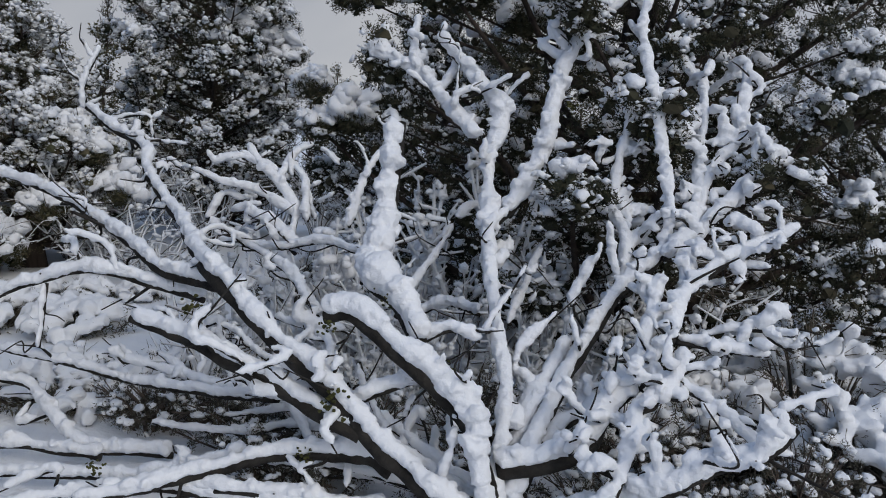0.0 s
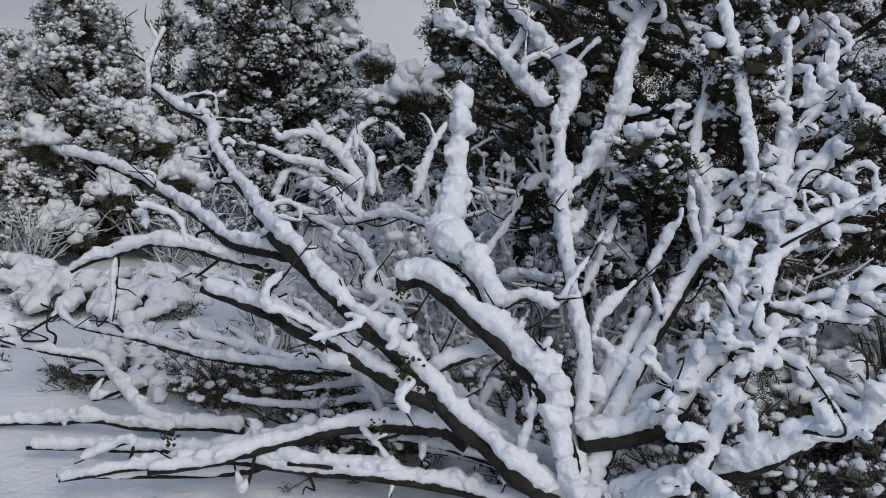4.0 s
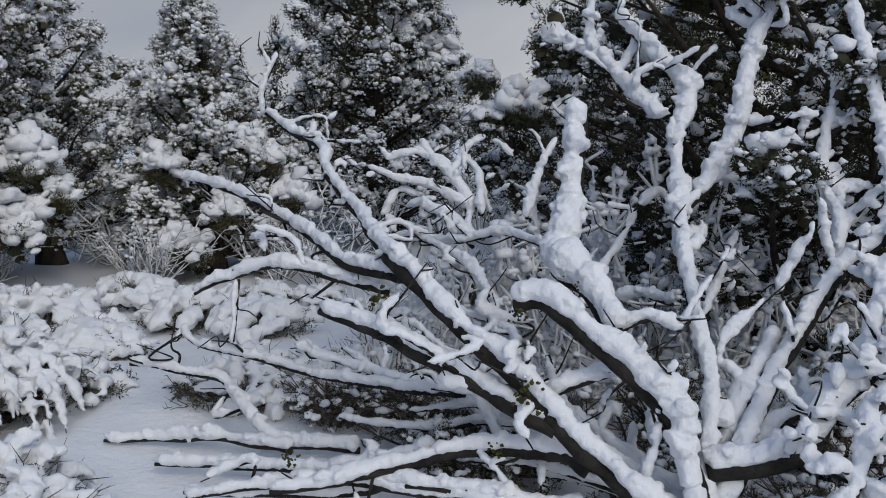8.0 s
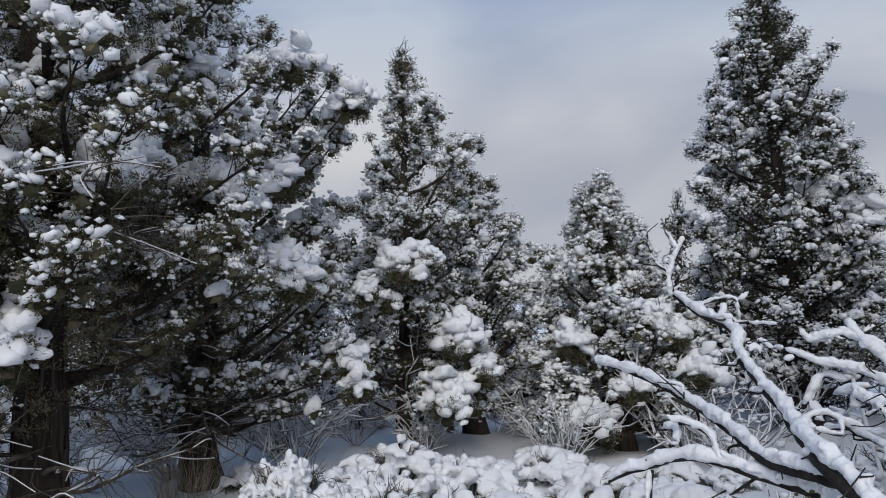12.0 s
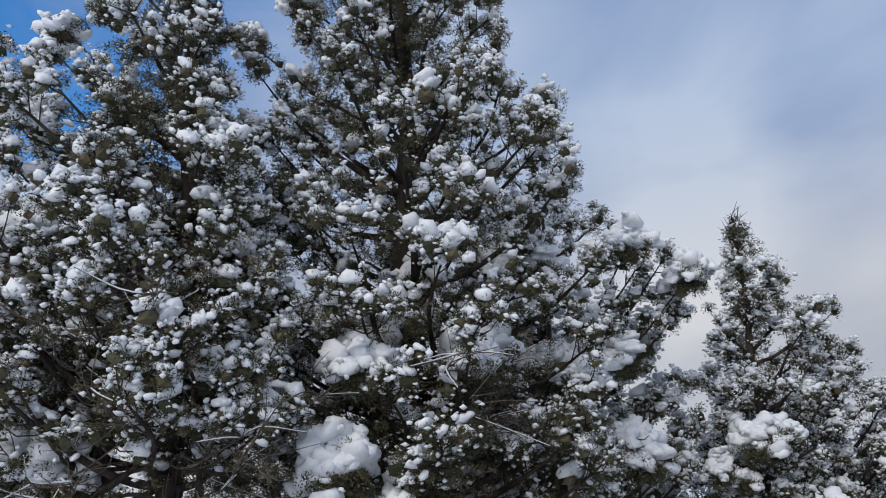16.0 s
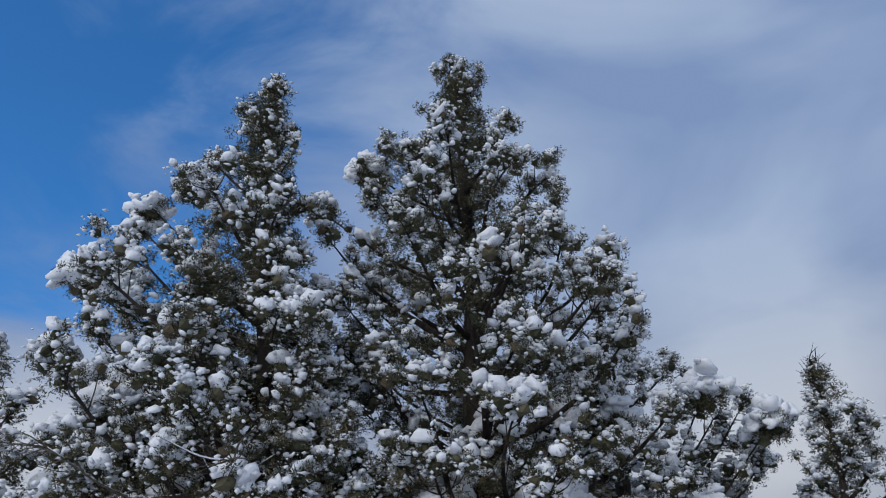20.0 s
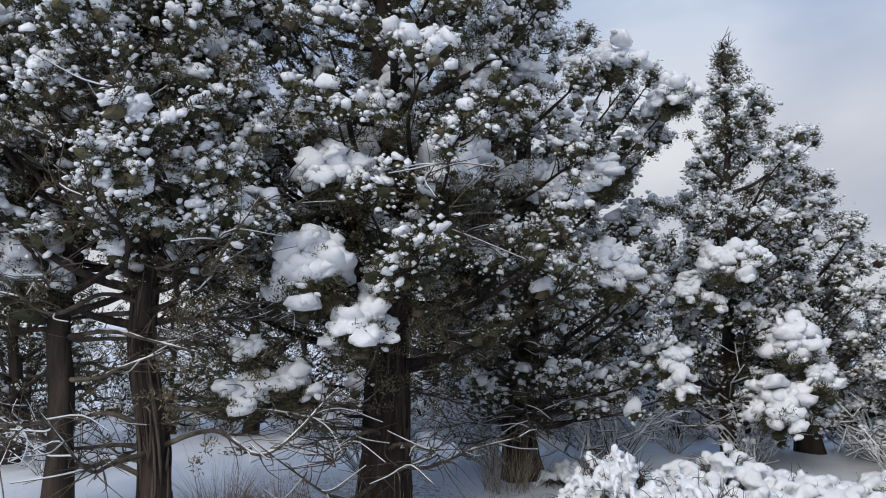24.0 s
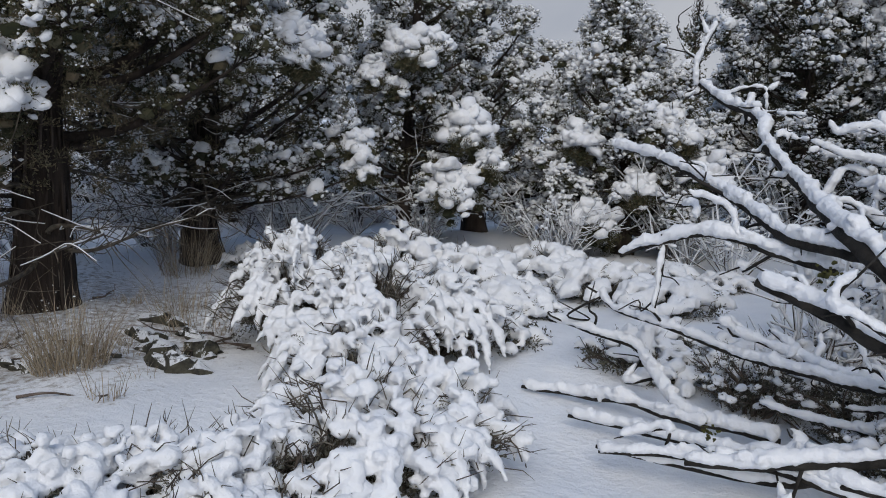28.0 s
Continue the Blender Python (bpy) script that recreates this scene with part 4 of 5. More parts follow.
for k, (x, y, radius, height) in enumerate(((0.75, 3.3, 0.36, 0.36), (1.2, 3.25, 0.4, 0.42), (1.65, 3.25, 0.4, 0.46), (0.25, 3.55, 0.34, 0.32), (1.95, 3.75, 0.45, 0.55), (1.05, 3.85, 0.42, 0.5), (-0.35, 3.85, 0.42, 0.42), (-0.95, 4.15, 0.45, 0.42), (0.6, 2.92, 0.28, 0.24),
                                            (0.3, 4.1, 0.4, 0.45), (1.5, 4.0, 0.45, 0.5), (2.3, 3.4, 0.4, 0.45), (-1.5, 4.3, 0.4, 0.34), (-0.6, 3.45, 0.34, 0.26), (1.35, 2.9, 0.26, 0.26))):
    underbrush("dark leafy shrub under dead boughs with snow on its leaves", x, y, radius, height, 4400 + k)

# ---- the dead tree in the middle ----
DEAD = thing("dead_tree", "collapsed leafless dead tree with thick snow on every branch", "tree", at=(0.1, 3.4, 0.0))
HUB = np.array([0.1, 3.4, 0.0])
ROOT = (0.37, 3.09, 0.0)
DRNG = np.random.default_rng(5)
DEAD_TWIGS, DEAD_TWIG_SNOW = Bag(), Bag()


def snow_on(bag, line, radii, depth, rng):
    """Snow lying along a branch: an uneven ridge of lobes on the upper side, so that the wood shows below; on steep wood it clings in clumps."""
    tan = unit(np.gradient(line, axis=0))
    level = np.sqrt(np.clip(1 - tan[:, 2:3] ** 2, 0.0, 1))
    want = np.array([[0, 0, 1.0]]) * level + np.array([[-0.45, -0.75, 0.0]]) * (1 - level) ** 1.5
    up = unit(want - tan * (want * tan).sum(1, keepdims=True))
    deep = 1 + 0.6 * (depth - 1) if depth > 1 else depth
    bead = 1 + 0.16 * wobble(line, rng, 6, 18.0, 60.0) + (0.14 + 0.22 * (1 - level[:, 0])) * wobble(line, rng, 3, 6.0, 16.0)
    thick = (0.021 + 0.52 * radii) * deep * np.clip(bead, 0.3, 1.8)
    lift = up * (radii * 0.78 + thick * 0.56)[:, None]
    fade = np.minimum(1, np.minimum(np.arange(len(line)) + 0.6, len(line) - np.arange(len(line)) - 0.4) / 2.0)
    tube(bag, line + lift, np.maximum(thick * fade * 0.86, 0.004), 10, 0.25, rng)
    big = radii[0] > 0.0085
    n = int(len(line) * (0.5 if big else 0.4))
    pick = rng.integers(0, len(line), n)
    off = unit(rng.normal(size=(n, 3)) + up[pick] * 1.2) * thick[pick, None] * rng.uniform(0.15, 0.55, (n, 1))
    crown_caps(bag, line[pick] + lift[pick] + off, thick[pick] * fade[pick] * rng.uniform(0.4, 1.25, n), rng, 2 if big else 1)


def forked(line, r0, level, rng, length):
    """Side branches that leave a branch, with their own twigs and snow."""
    for k in range(int(length * (4.6 if level == 0 else 3.0)) + (level == 0)):
        i = rng.integers(len(line) // 5, len(line))
        way = unit(rng.normal(size=3) * np.array([1, 0.8, 0.7]) + np.array([0, 0.1, 0.2]) + unit(line[-1] - line[0]) * 1.0)
        size = rng.uniform(0.06, 0.36) if level == 0 else rng.uniform(0.04, 0.15)
        p = line[i]
        if p[2] < 0.4 and rng.uniform() < 0.6:
            continue
        tw = smooth_line([p, p + way * size * 0.35 + rng.normal(0, 0.16, 3) * size, p + way * size * 0.7 + rng.normal(0, 0.17, 3) * size, p + way * size + rng.normal(0, 0.22, 3) * size], 0.025)
        if tw[:, 2].min() < 0.02:
            continue
        start = min(r0 * 0.4, 0.0085) if level == 0 else 0.005
        tr = np.linspace(start, 0.0025, len(tw))
        tube(DEAD_TWIGS, tw, tr, 5, 0.1, rng)
        a, b = int(len(tw) * rng.uniform(0, 0.4)), int(len(tw) * rng.uniform(0.6, 1))
        if b - a > 3 and rng.uniform() < 0.85:
            snow_on(DEAD_TWIG_SNOW, tw[a:b], tr[a:b], rng.uniform(0.6, 1.3) if level == 0 else rng.uniform(0.4, 0.8), rng)
        if level == 0:
            forked(tw, start, 1, rng, size)


def dead_branch(points, r0, r1, depth, bushy=False):
    line = smooth_line(np.array(points) - HUB, 0.02)
    line = line + np.stack([wobble(line, DRNG, 4, 4, 20) for k in range(3)], -1) * (0.006 if r0 > 0.03 else 0.012)
    radii = (0.85 if r0 > 0.034 else 0.72) * np.linspace(r0, r1, len(line)) * (1 + 0.08 * wobble(line, DRNG, 4, 10, 40))
    wood, cover = Bag(), Bag()
    tube(wood, line, radii, 10, 0.16, DRNG)
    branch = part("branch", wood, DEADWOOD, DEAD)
    snow_on(cover, line, radii, depth, DRNG)
    settle(part("snow_cover", cover, SNOW, branch, "lobed ridge of snow along the branch", "stuff"), 0.0085, 0.022)
    forked(line, r0, 0, DRNG, np.linalg.norm(np.diff(line, axis=0), axis=1).sum())
    if bushy:
        for k in range(int(10 * np.linalg.norm(np.diff(line, axis=0), axis=1).sum())):
            p = line[DRNG.integers(len(line) // 4, len(line))]
            way = unit(DRNG.normal(size=3) * np.array([1, 0.7, 0.5]) + np.array([0, 0, 0.6]))
            size = DRNG.uniform(0.06, 0.28)
            bend = DRNG.normal(0, 0.12, (2, 3)) * size
            tw = smooth_line([p, p + way * size * 0.4 + bend[0], p + way * size * 0.75 + bend[1], p + way * size], 0.02)
            tr = np.linspace(0.009, 0.003, len(tw))
            tube(DEAD_TWIGS, tw, tr, 5)
            a = int(len(tw) * DRNG.uniform(0, 0.3))
            b = max(a + 4, int(len(tw) * DRNG.uniform(0.6, 1)))
            if len(tw[a:b]) > 3:
                snow_on(DEAD_TWIG_SNOW, tw[a:b], tr[a:b], DRNG.uniform(0.8, 1.8), DRNG)
            c = DRNG.integers(2, 6)
            crown_caps(DEAD_TWIG_SNOW, tw[DRNG.integers(len(tw) // 2, len(tw), c)] + DRNG.normal(0, 0.014, (c, 3)), DRNG.uniform(0.016, 0.038, c), DRNG, 2)


dead_branch([ROOT, (0.13, 2.95, 0.19), (-0.12, 3.00, 0.37), (-0.34, 3.05, 0.59), (-0.62, 3.12, 0.80), (-0.87, 3.27, 0.99), (-1.05, 3.55, 1.06), (-1.26, 4.02, 1.13), (-1.58, 4.47, 1.33), (-1.71, 4.75, 1.46), (-2.04, 5.06, 1.58), (-2.23, 5.20, 1.69)], 0.05, 0.016, 1)
dead_branch([(-2.23, 5.20, 1.67), (-2.23, 5.19, 1.83), (-2.16, 5.26, 2.07)], 0.016, 0.008, 0.7)
dead_branch([(-2.23, 5.19, 1.83), (-2.34, 5.20, 1.91), (-2.42, 5.21, 2.06)], 0.012, 0.006, 0.3)
dead_branch([(-2.02, 5.06, 1.62), (-1.78, 5.05, 1.64), (-1.75, 5.05, 1.50)], 0.01, 0.005, 0.5)
dead_branch([(-0.24, 3.03, 0.46), (-0.57, 3.09, 0.60), (-0.80, 3.13, 0.70), (-1.00, 3.18, 0.78), (-1.22, 3.23, 0.83)], 0.04, 0.022, 1)
dead_branch([(-0.89, 3.36, 0.96), (-1.22, 3.59, 0.97), (-1.46, 3.84, 1.05), (-1.80, 4.15, 1.16), (-2.17, 4.38, 1.24), (-2.46, 4.52, 1.29)], 0.032, 0.014, 1)
dead_branch([(-1.00, 3.51, 0.86), (-1.22, 3.62, 0.88), (-1.58, 3.61, 0.94), (-1.79, 3.61, 0.88), (-1.96, 3.63, 0.79)], 0.024, 0.012, 1.2)
dead_branch([(-1.76, 3.63, 0.87), (-1.76, 3.61, 0.70), (-1.77, 3.59, 0.58)], 0.012, 0.006, 0.6)
dead_branch([ROOT, (0.28, 2.99, 0.24), (0.20, 3.04, 0.48), (0.04, 3.06, 0.66), (-0.12, 3.04, 0.79), (-0.30, 3.10, 0.92), (-0.42, 3.11, 0.90)], 0.045, 0.03, 1.7)
dead_branch([(-0.02, 3.23, 0.78), (-0.15, 3.41, 0.92), (-0.27, 3.57, 0.99), (-0.21, 3.70, 1.12), (-0.19, 3.78, 1.39), (-0.18, 3.84, 1.70)], 0.042, 0.034, 2.1)
dead_branch([ROOT, (0.32, 3.07, 0.25), (0.35, 3.27, 0.47), (0.32, 3.51, 0.73), (0.29, 3.77, 0.96), (0.29, 4.00, 1.15), (0.39, 4.16, 1.26)], 0.035, 0.024, 1.2)
dead_branch([(0.39, 4.16, 1.26), (0.52, 4.31, 1.41), (0.60, 4.40, 1.59), (0.66, 4.49, 1.86), (0.73, 4.57, 2.10), (0.85, 4.63, 2.29), (1.01, 4.68, 2.43), (1.12, 4.73, 2.59)], 0.03, 0.016, 1.9, True)
dead_branch([ROOT, (0.43, 3.14, 0.30), (0.59, 3.42, 0.53), (0.77, 3.61, 0.78), (0.91, 3.72, 0.96), (1.08, 3.80, 1.09), (1.18, 3.95, 1.26), (1.17, 4.08, 1.53), (1.13, 4.19, 1.82), (1.09, 4.29, 2.02), (1.07, 4.38, 2.23), (1.11, 4.44, 2.45)], 0.04, 0.014, 1.1)
dead_branch([(0.31, 3.05, 0.32), (0.49, 3.04, 0.36), (0.67, 3.09, 0.43), (0.77, 3.17, 0.55), (0.94, 3.28, 0.69), (1.05, 3.34, 0.84)], 0.042, 0.03, 1.3, True)
dead_branch([(0.92, 3.30, 0.69), (0.97, 3.42, 0.86), (1.04, 3.55, 1.07)], 0.03, 0.02, 1.9, True)
dead_branch([(1.05, 3.34, 0.84), (1.13, 3.45, 0.98), (1.34, 3.62, 1.13), (1.57, 3.75, 1.20), (1.77, 3.84, 1.29)], 0.03, 0.012, 1.5, True)
dead_branch([(1.08, 3.34, 0.83), (1.28, 3.35, 0.79), (1.49, 3.37, 0.77)], 0.018, 0.01, 1.3, True)
dead_branch([(1.36, 3.38, 0.81), (1.44, 3.43, 0.90), (1.51, 3.38, 0.84), (1.61, 3.38, 0.79)], 0.014, 0.008, 1.3, True)
dead_branch([(1.15, 3.50, 0.98), (1.27, 3.91, 1.19), (1.40, 4.16, 1.42), (1.57, 4.27, 1.66), (1.64, 4.40, 1.85), (1.71, 4.51, 2.13)], 0.026, 0.012, 1.5, True)
dead_branch([(1.31, 3.90, 1.19), (1.48, 4.02, 1.36), (1.63, 4.08, 1.52), (1.83, 4.10, 1.60)], 0.018, 0.01, 1.7, True)
dead_branch([(1.32, 4.06, 1.25), (1.42, 4.32, 1.69), (1.45, 4.50, 2.04)], 0.014, 0.006, 1.3, True)
dead_branch([ROOT, (0.65, 2.76, 0.30), (0.79, 2.91, 0.46), (0.85, 3.05, 0.58), (1.01, 3.14, 0.67), (1.09, 3.26, 0.81)], 0.03, 0.02, 1.3, True)
dead_branch([(1.02, 3.14, 0.69), (1.16, 3.07, 0.63), (1.30, 2.97, 0.50)], 0.016, 0.01, 1.2)
dead_branch([ROOT, (0.85, 2.79, 0.36), (1.07, 2.77, 0.48), (1.25, 2.78, 0.54), (1.38, 2.81, 0.64)], 0.03, 0.02, 2, True)
dead_branch([(-0.12, 3.12, 0.27), (-0.24, 3.14, 0.32), (-0.52, 3.17, 0.30), (-0.84, 3.14, 0.23), (-1.11, 3.09, 0.16), (-1.38, 3.03, 0.12)], 0.035, 0.014, 1.1)
dead_branch([ROOT, (-0.42, 3.05, 0.13), (-0.74, 3.11, 0.12), (-1.08, 3.15, 0.13), (-1.43, 3.12, 0.09), (-1.76, 3.06, 0.05)], 0.028, 0.012, 1)
dead_branch([(-0.74, 3.31, 0.22), (-1.02, 3.33, 0.13), (-1.42, 3.41, 0.04), (-1.82, 3.42, 0.04), (-2.08, 3.40, 0.04)], 0.03, 0.012, 1.2)
dead_branch([ROOT, (-0.69, 3.08, 0.17), (-1.03, 3.20, 0.08), (-1.34, 3.19, 0.04), (-1.61, 3.15, 0.04), (-1.80, 3.12, 0.04)], 0.03, 0.012, 1.2)
dead_branch([(-1.20, 3.74, 0.04), (-1.60, 3.73, 0.05), (-1.90, 3.89, 0.18), (-2.05, 3.96, 0.27), (-2.33, 3.95, 0.32), (-2.53, 3.96, 0.34)], 0.024, 0.012, 1.3)
dead_branch([(-1.51, 3.64, 0.04), (-1.92, 3.66, 0.07), (-2.20, 3.68, 0.04), (-2.49, 3.62, 0.04)], 0.024, 0.012, 1.3)
dead_branch([(-0.65, 3.56, 0.40), (-1.00, 3.65, 0.37), (-1.30, 3.73, 0.38), (-1.73, 3.86, 0.41), (-2.14, 3.97, 0.45), (-2.27, 4.04, 0.52)], 0.022, 0.008, 1)
dead_branch([(-0.76, 3.60, 0.40), (-1.02, 3.71, 0.41), (-1.18, 3.79, 0.43), (-1.33, 3.87, 0.49)], 0.016, 0.008, 1)
dead_branch([(-0.60, 4.26, 0.63), (-0.84, 4.58, 0.88), (-0.81, 4.77, 1.11), (-0.97, 4.86, 1.31), (-1.15, 4.98, 1.51)], 0.018, 0.008, 1.3)
dead_branch([(-0.81, 4.77, 1.11), (-1.07, 4.83, 1.24), (-1.28, 4.84, 1.28), (-1.46, 4.85, 1.35)], 0.012, 0.006, 1.3)
dead_branch([(-0.94, 4.86, 1.28), (-0.86, 4.98, 1.47), (-0.75, 5.05, 1.54)], 0.01, 0.006, 1.4)
dead_branch([(-0.73, 4.72, 1.10), (-0.77, 4.83, 1.28), (-0.88, 4.93, 1.39)], 0.012, 0.006, 1)
dead_branch([(-1.15, 4.87, 1.17), (-1.27, 4.89, 1.20), (-1.35, 4.86, 1.07)], 0.01, 0.006, 1)
dead_branch([(-0.95, 4.91, 1.34), (-1.16, 4.93, 1.42), (-1.34, 4.94, 1.40), (-1.41, 4.92, 1.47)], 0.009, 0.005, 1.3)
dead_branch([(-0.25, 4.04, 0.98), (-0.54, 4.23, 1.03), (-0.82, 4.34, 0.97), (-1.08, 4.45, 0.97)], 0.012, 0.006, 1.2)
dead_branch([(-0.74, 4.40, 0.94), (-0.88, 4.49, 1.05), (-1.07, 4.57, 1.14)], 0.016, 0.012, 1.9)
dead_branch([(0.30, 3.97, 0.98), (0.29, 4.33, 1.44), (0.35, 4.48, 1.71), (0.21, 4.58, 1.93), (0.06, 4.63, 2.08), (-0.03, 4.66, 2.20)], 0.018, 0.008, 2.3)
dead_branch([(0.22, 4.44, 1.62), (0.04, 4.59, 1.80), (-0.08, 4.69, 1.95), (-0.30, 4.77, 2.06), (-0.44, 4.81, 2.09)], 0.013, 0.006, 2.3)
dead_branch([(-0.11, 4.74, 1.94), (-0.15, 4.77, 2.16), (-0.14, 4.80, 2.31)], 0.01, 0.006, 2.2)
dead_branch([(0.34, 4.48, 1.71), (0.35, 4.53, 1.84), (0.41, 4.53, 1.67)], 0.012, 0.008, 1)
dead_branch([(-0.05, 3.32, 0.76), (0.09, 3.29, 0.84), (0.22, 3.27, 0.80)], 0.018, 0.008, 1.5)
dead_branch([(-0.28, 3.14, 0.54), (-0.12, 3.17, 0.61), (0.04, 3.21, 0.65)], 0.018, 0.012, 1.3)
dead_branch([(0.39, 3.26, 0.32), (0.53, 3.48, 0.54), (0.66, 3.67, 0.72)], 0.026, 0.02, 1.6)
dead_branch([(0.52, 3.25, 0.34), (0.63, 3.37, 0.43), (0.79, 3.47, 0.49)], 0.03, 0.022, 1.5, True)
dead_branch([(0.90, 3.76, 0.88), (0.97, 3.94, 1.14), (0.93, 4.12, 1.29), (0.98, 4.28, 1.54), (1.04, 4.37, 1.87)], 0.014, 0.008, 1.4, True)
dead_branch([(0.94, 3.89, 1.06), (1.03, 3.98, 1.19), (1.19, 4.06, 1.31)], 0.01, 0.006, 1.6, True)
dead_branch([(-0.46, 4.49, 1.11), (-0.40, 4.62, 1.32), (-0.30, 4.73, 1.52)], 0.012, 0.008, 1)
dead_branch([(-0.69, 4.76, 1.10), (-0.76, 4.87, 1.29), (-0.87, 4.97, 1.41)], 0.01, 0.006, 1)
dead_branch([(-0.17, 4.03, 0.71), (-0.00, 4.38, 0.92), (0.11, 4.61, 1.12)], 0.014, 0.007, 1.1)
dead_branch([(-0.61, 4.00, 0.75), (-0.78, 4.21, 0.91), (-1.00, 4.38, 0.97), (-1.17, 4.45, 0.98)], 0.014, 0.006, 1.2)
dead_branch([(0.42, 4.01, 0.69), (0.51, 4.24, 0.88), (0.61, 4.36, 1.06)], 0.012, 0.006, 1.1)
dead_branch([(0.34, 4.07, 0.97), (0.43, 4.18, 1.10)], 0.012, 0.01, 2)
dead_branch([(1.12, 3.74, 1.12), (1.23, 3.82, 1.20), (1.33, 3.90, 1.22)], 0.014, 0.01, 2, True)
dead_branch([(-1.02, 3.40, 0.81), (-0.92, 3.40, 0.71), (-0.81, 3.37, 0.53)], 0.02, 0.012, 0.6)
dead_branch([(-0.72, 3.62, 0.56), (-0.53, 3.45, 0.30), (-0.40, 3.30, 0.16)], 0.018, 0.012, 0.8)
dead_branch([(-0.29, 3.48, 0.62), (-0.22, 3.43, 0.44), (-0.13, 3.27, 0.29)], 0.016, 0.01, 0.8)
dead_branch([(-0.53, 3.78, 0.64), (-0.40, 3.63, 0.46), (-0.27, 3.48, 0.31)], 0.016, 0.01, 1)
dead_branch([(0.02, 3.50, 0.64), (0.10, 3.34, 0.48), (0.13, 3.18, 0.34)], 0.018, 0.012, 1)
dead_branch([(0.26, 3.84, 0.78), (0.09, 4.05, 0.78), (-0.05, 4.13, 0.69)], 0.014, 0.008, 1.6)
# low boughs that spread over the ground
for k in range(9):
    a = radians(DRNG.uniform(118, 192))
    way = np.array([math.cos(a), math.sin(a) * 0.8, 0])
    p = HUB + np.array([-0.25, 0.1, 0.0]) + way * DRNG.uniform(0.1, 1.0) + np.array([0, DRNG.normal(0, 0.25), DRNG.uniform(0.1, 0.5)])
    reach = DRNG.uniform(0.4, 1.0)
    rise = DRNG.uniform(-0.1, 0.25)
    bend = DRNG.normal(0, 0.12, 3) * np.array([1, 1, 0.5])
    q = [np.array(ROOT) + np.array([0, 0, 0.1]), p, p + way * reach * 0.5 + bend + np.array([0, 0, rise * 0.6]), p + way * reach + bend * 0.6 + np.array([0, 0, rise])]
    q = [np.array([v[0], v[1], max(v[2], 0.08)]) for v in q]
    dead_branch(q, DRNG.uniform(0.012, 0.02), 0.006, DRNG.uniform(0.8, 1.1))
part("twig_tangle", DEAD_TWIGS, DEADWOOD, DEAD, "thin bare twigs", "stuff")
settle(part("twig_snow", DEAD_TWIG_SNOW, SNOW, DEAD, "snow lines on the twigs", "stuff"), 0.0095, 0.024)

moss, MRNG = Bag(), np.random.default_rng(8)
for x, y, z, r in ((-0.35, 3.00, 0.61, 0.030), (-0.97, 3.22, 0.88, 0.035), (-0.95, 3.21, 0.82, 0.020), (-0.17, 3.37, 0.95, 0.025), (0.09, 3.10, 0.72, 0.020), (-0.39, 3.03, 0.90, 0.020), (-1.31, 3.07, 0.26, 0.020), (-0.47, 3.13, 0.32, 0.020), (1.12, 4.15, 1.69, 0.025), (0.72, 4.43, 1.83, 0.020)):
    c = np.array([x, y, z]) - HUB
    lumps(moss, c + np.array([0, -0.012, 0]) + MRNG.normal(0, 0.9 * r, (26, 3)), r * MRNG.uniform(0.12, 0.36, 26), MRNG, 2, 0.9, 0.4)
part("moss", moss, MOSS, DEAD, "yellow-green moss on the bark", "stuff")


# ---- sagebrush, grass and rocks ----
def polar(az, dist):
    return -math.sin(radians(az)) * dist - 0.2, math.cos(radians(az)) * dist


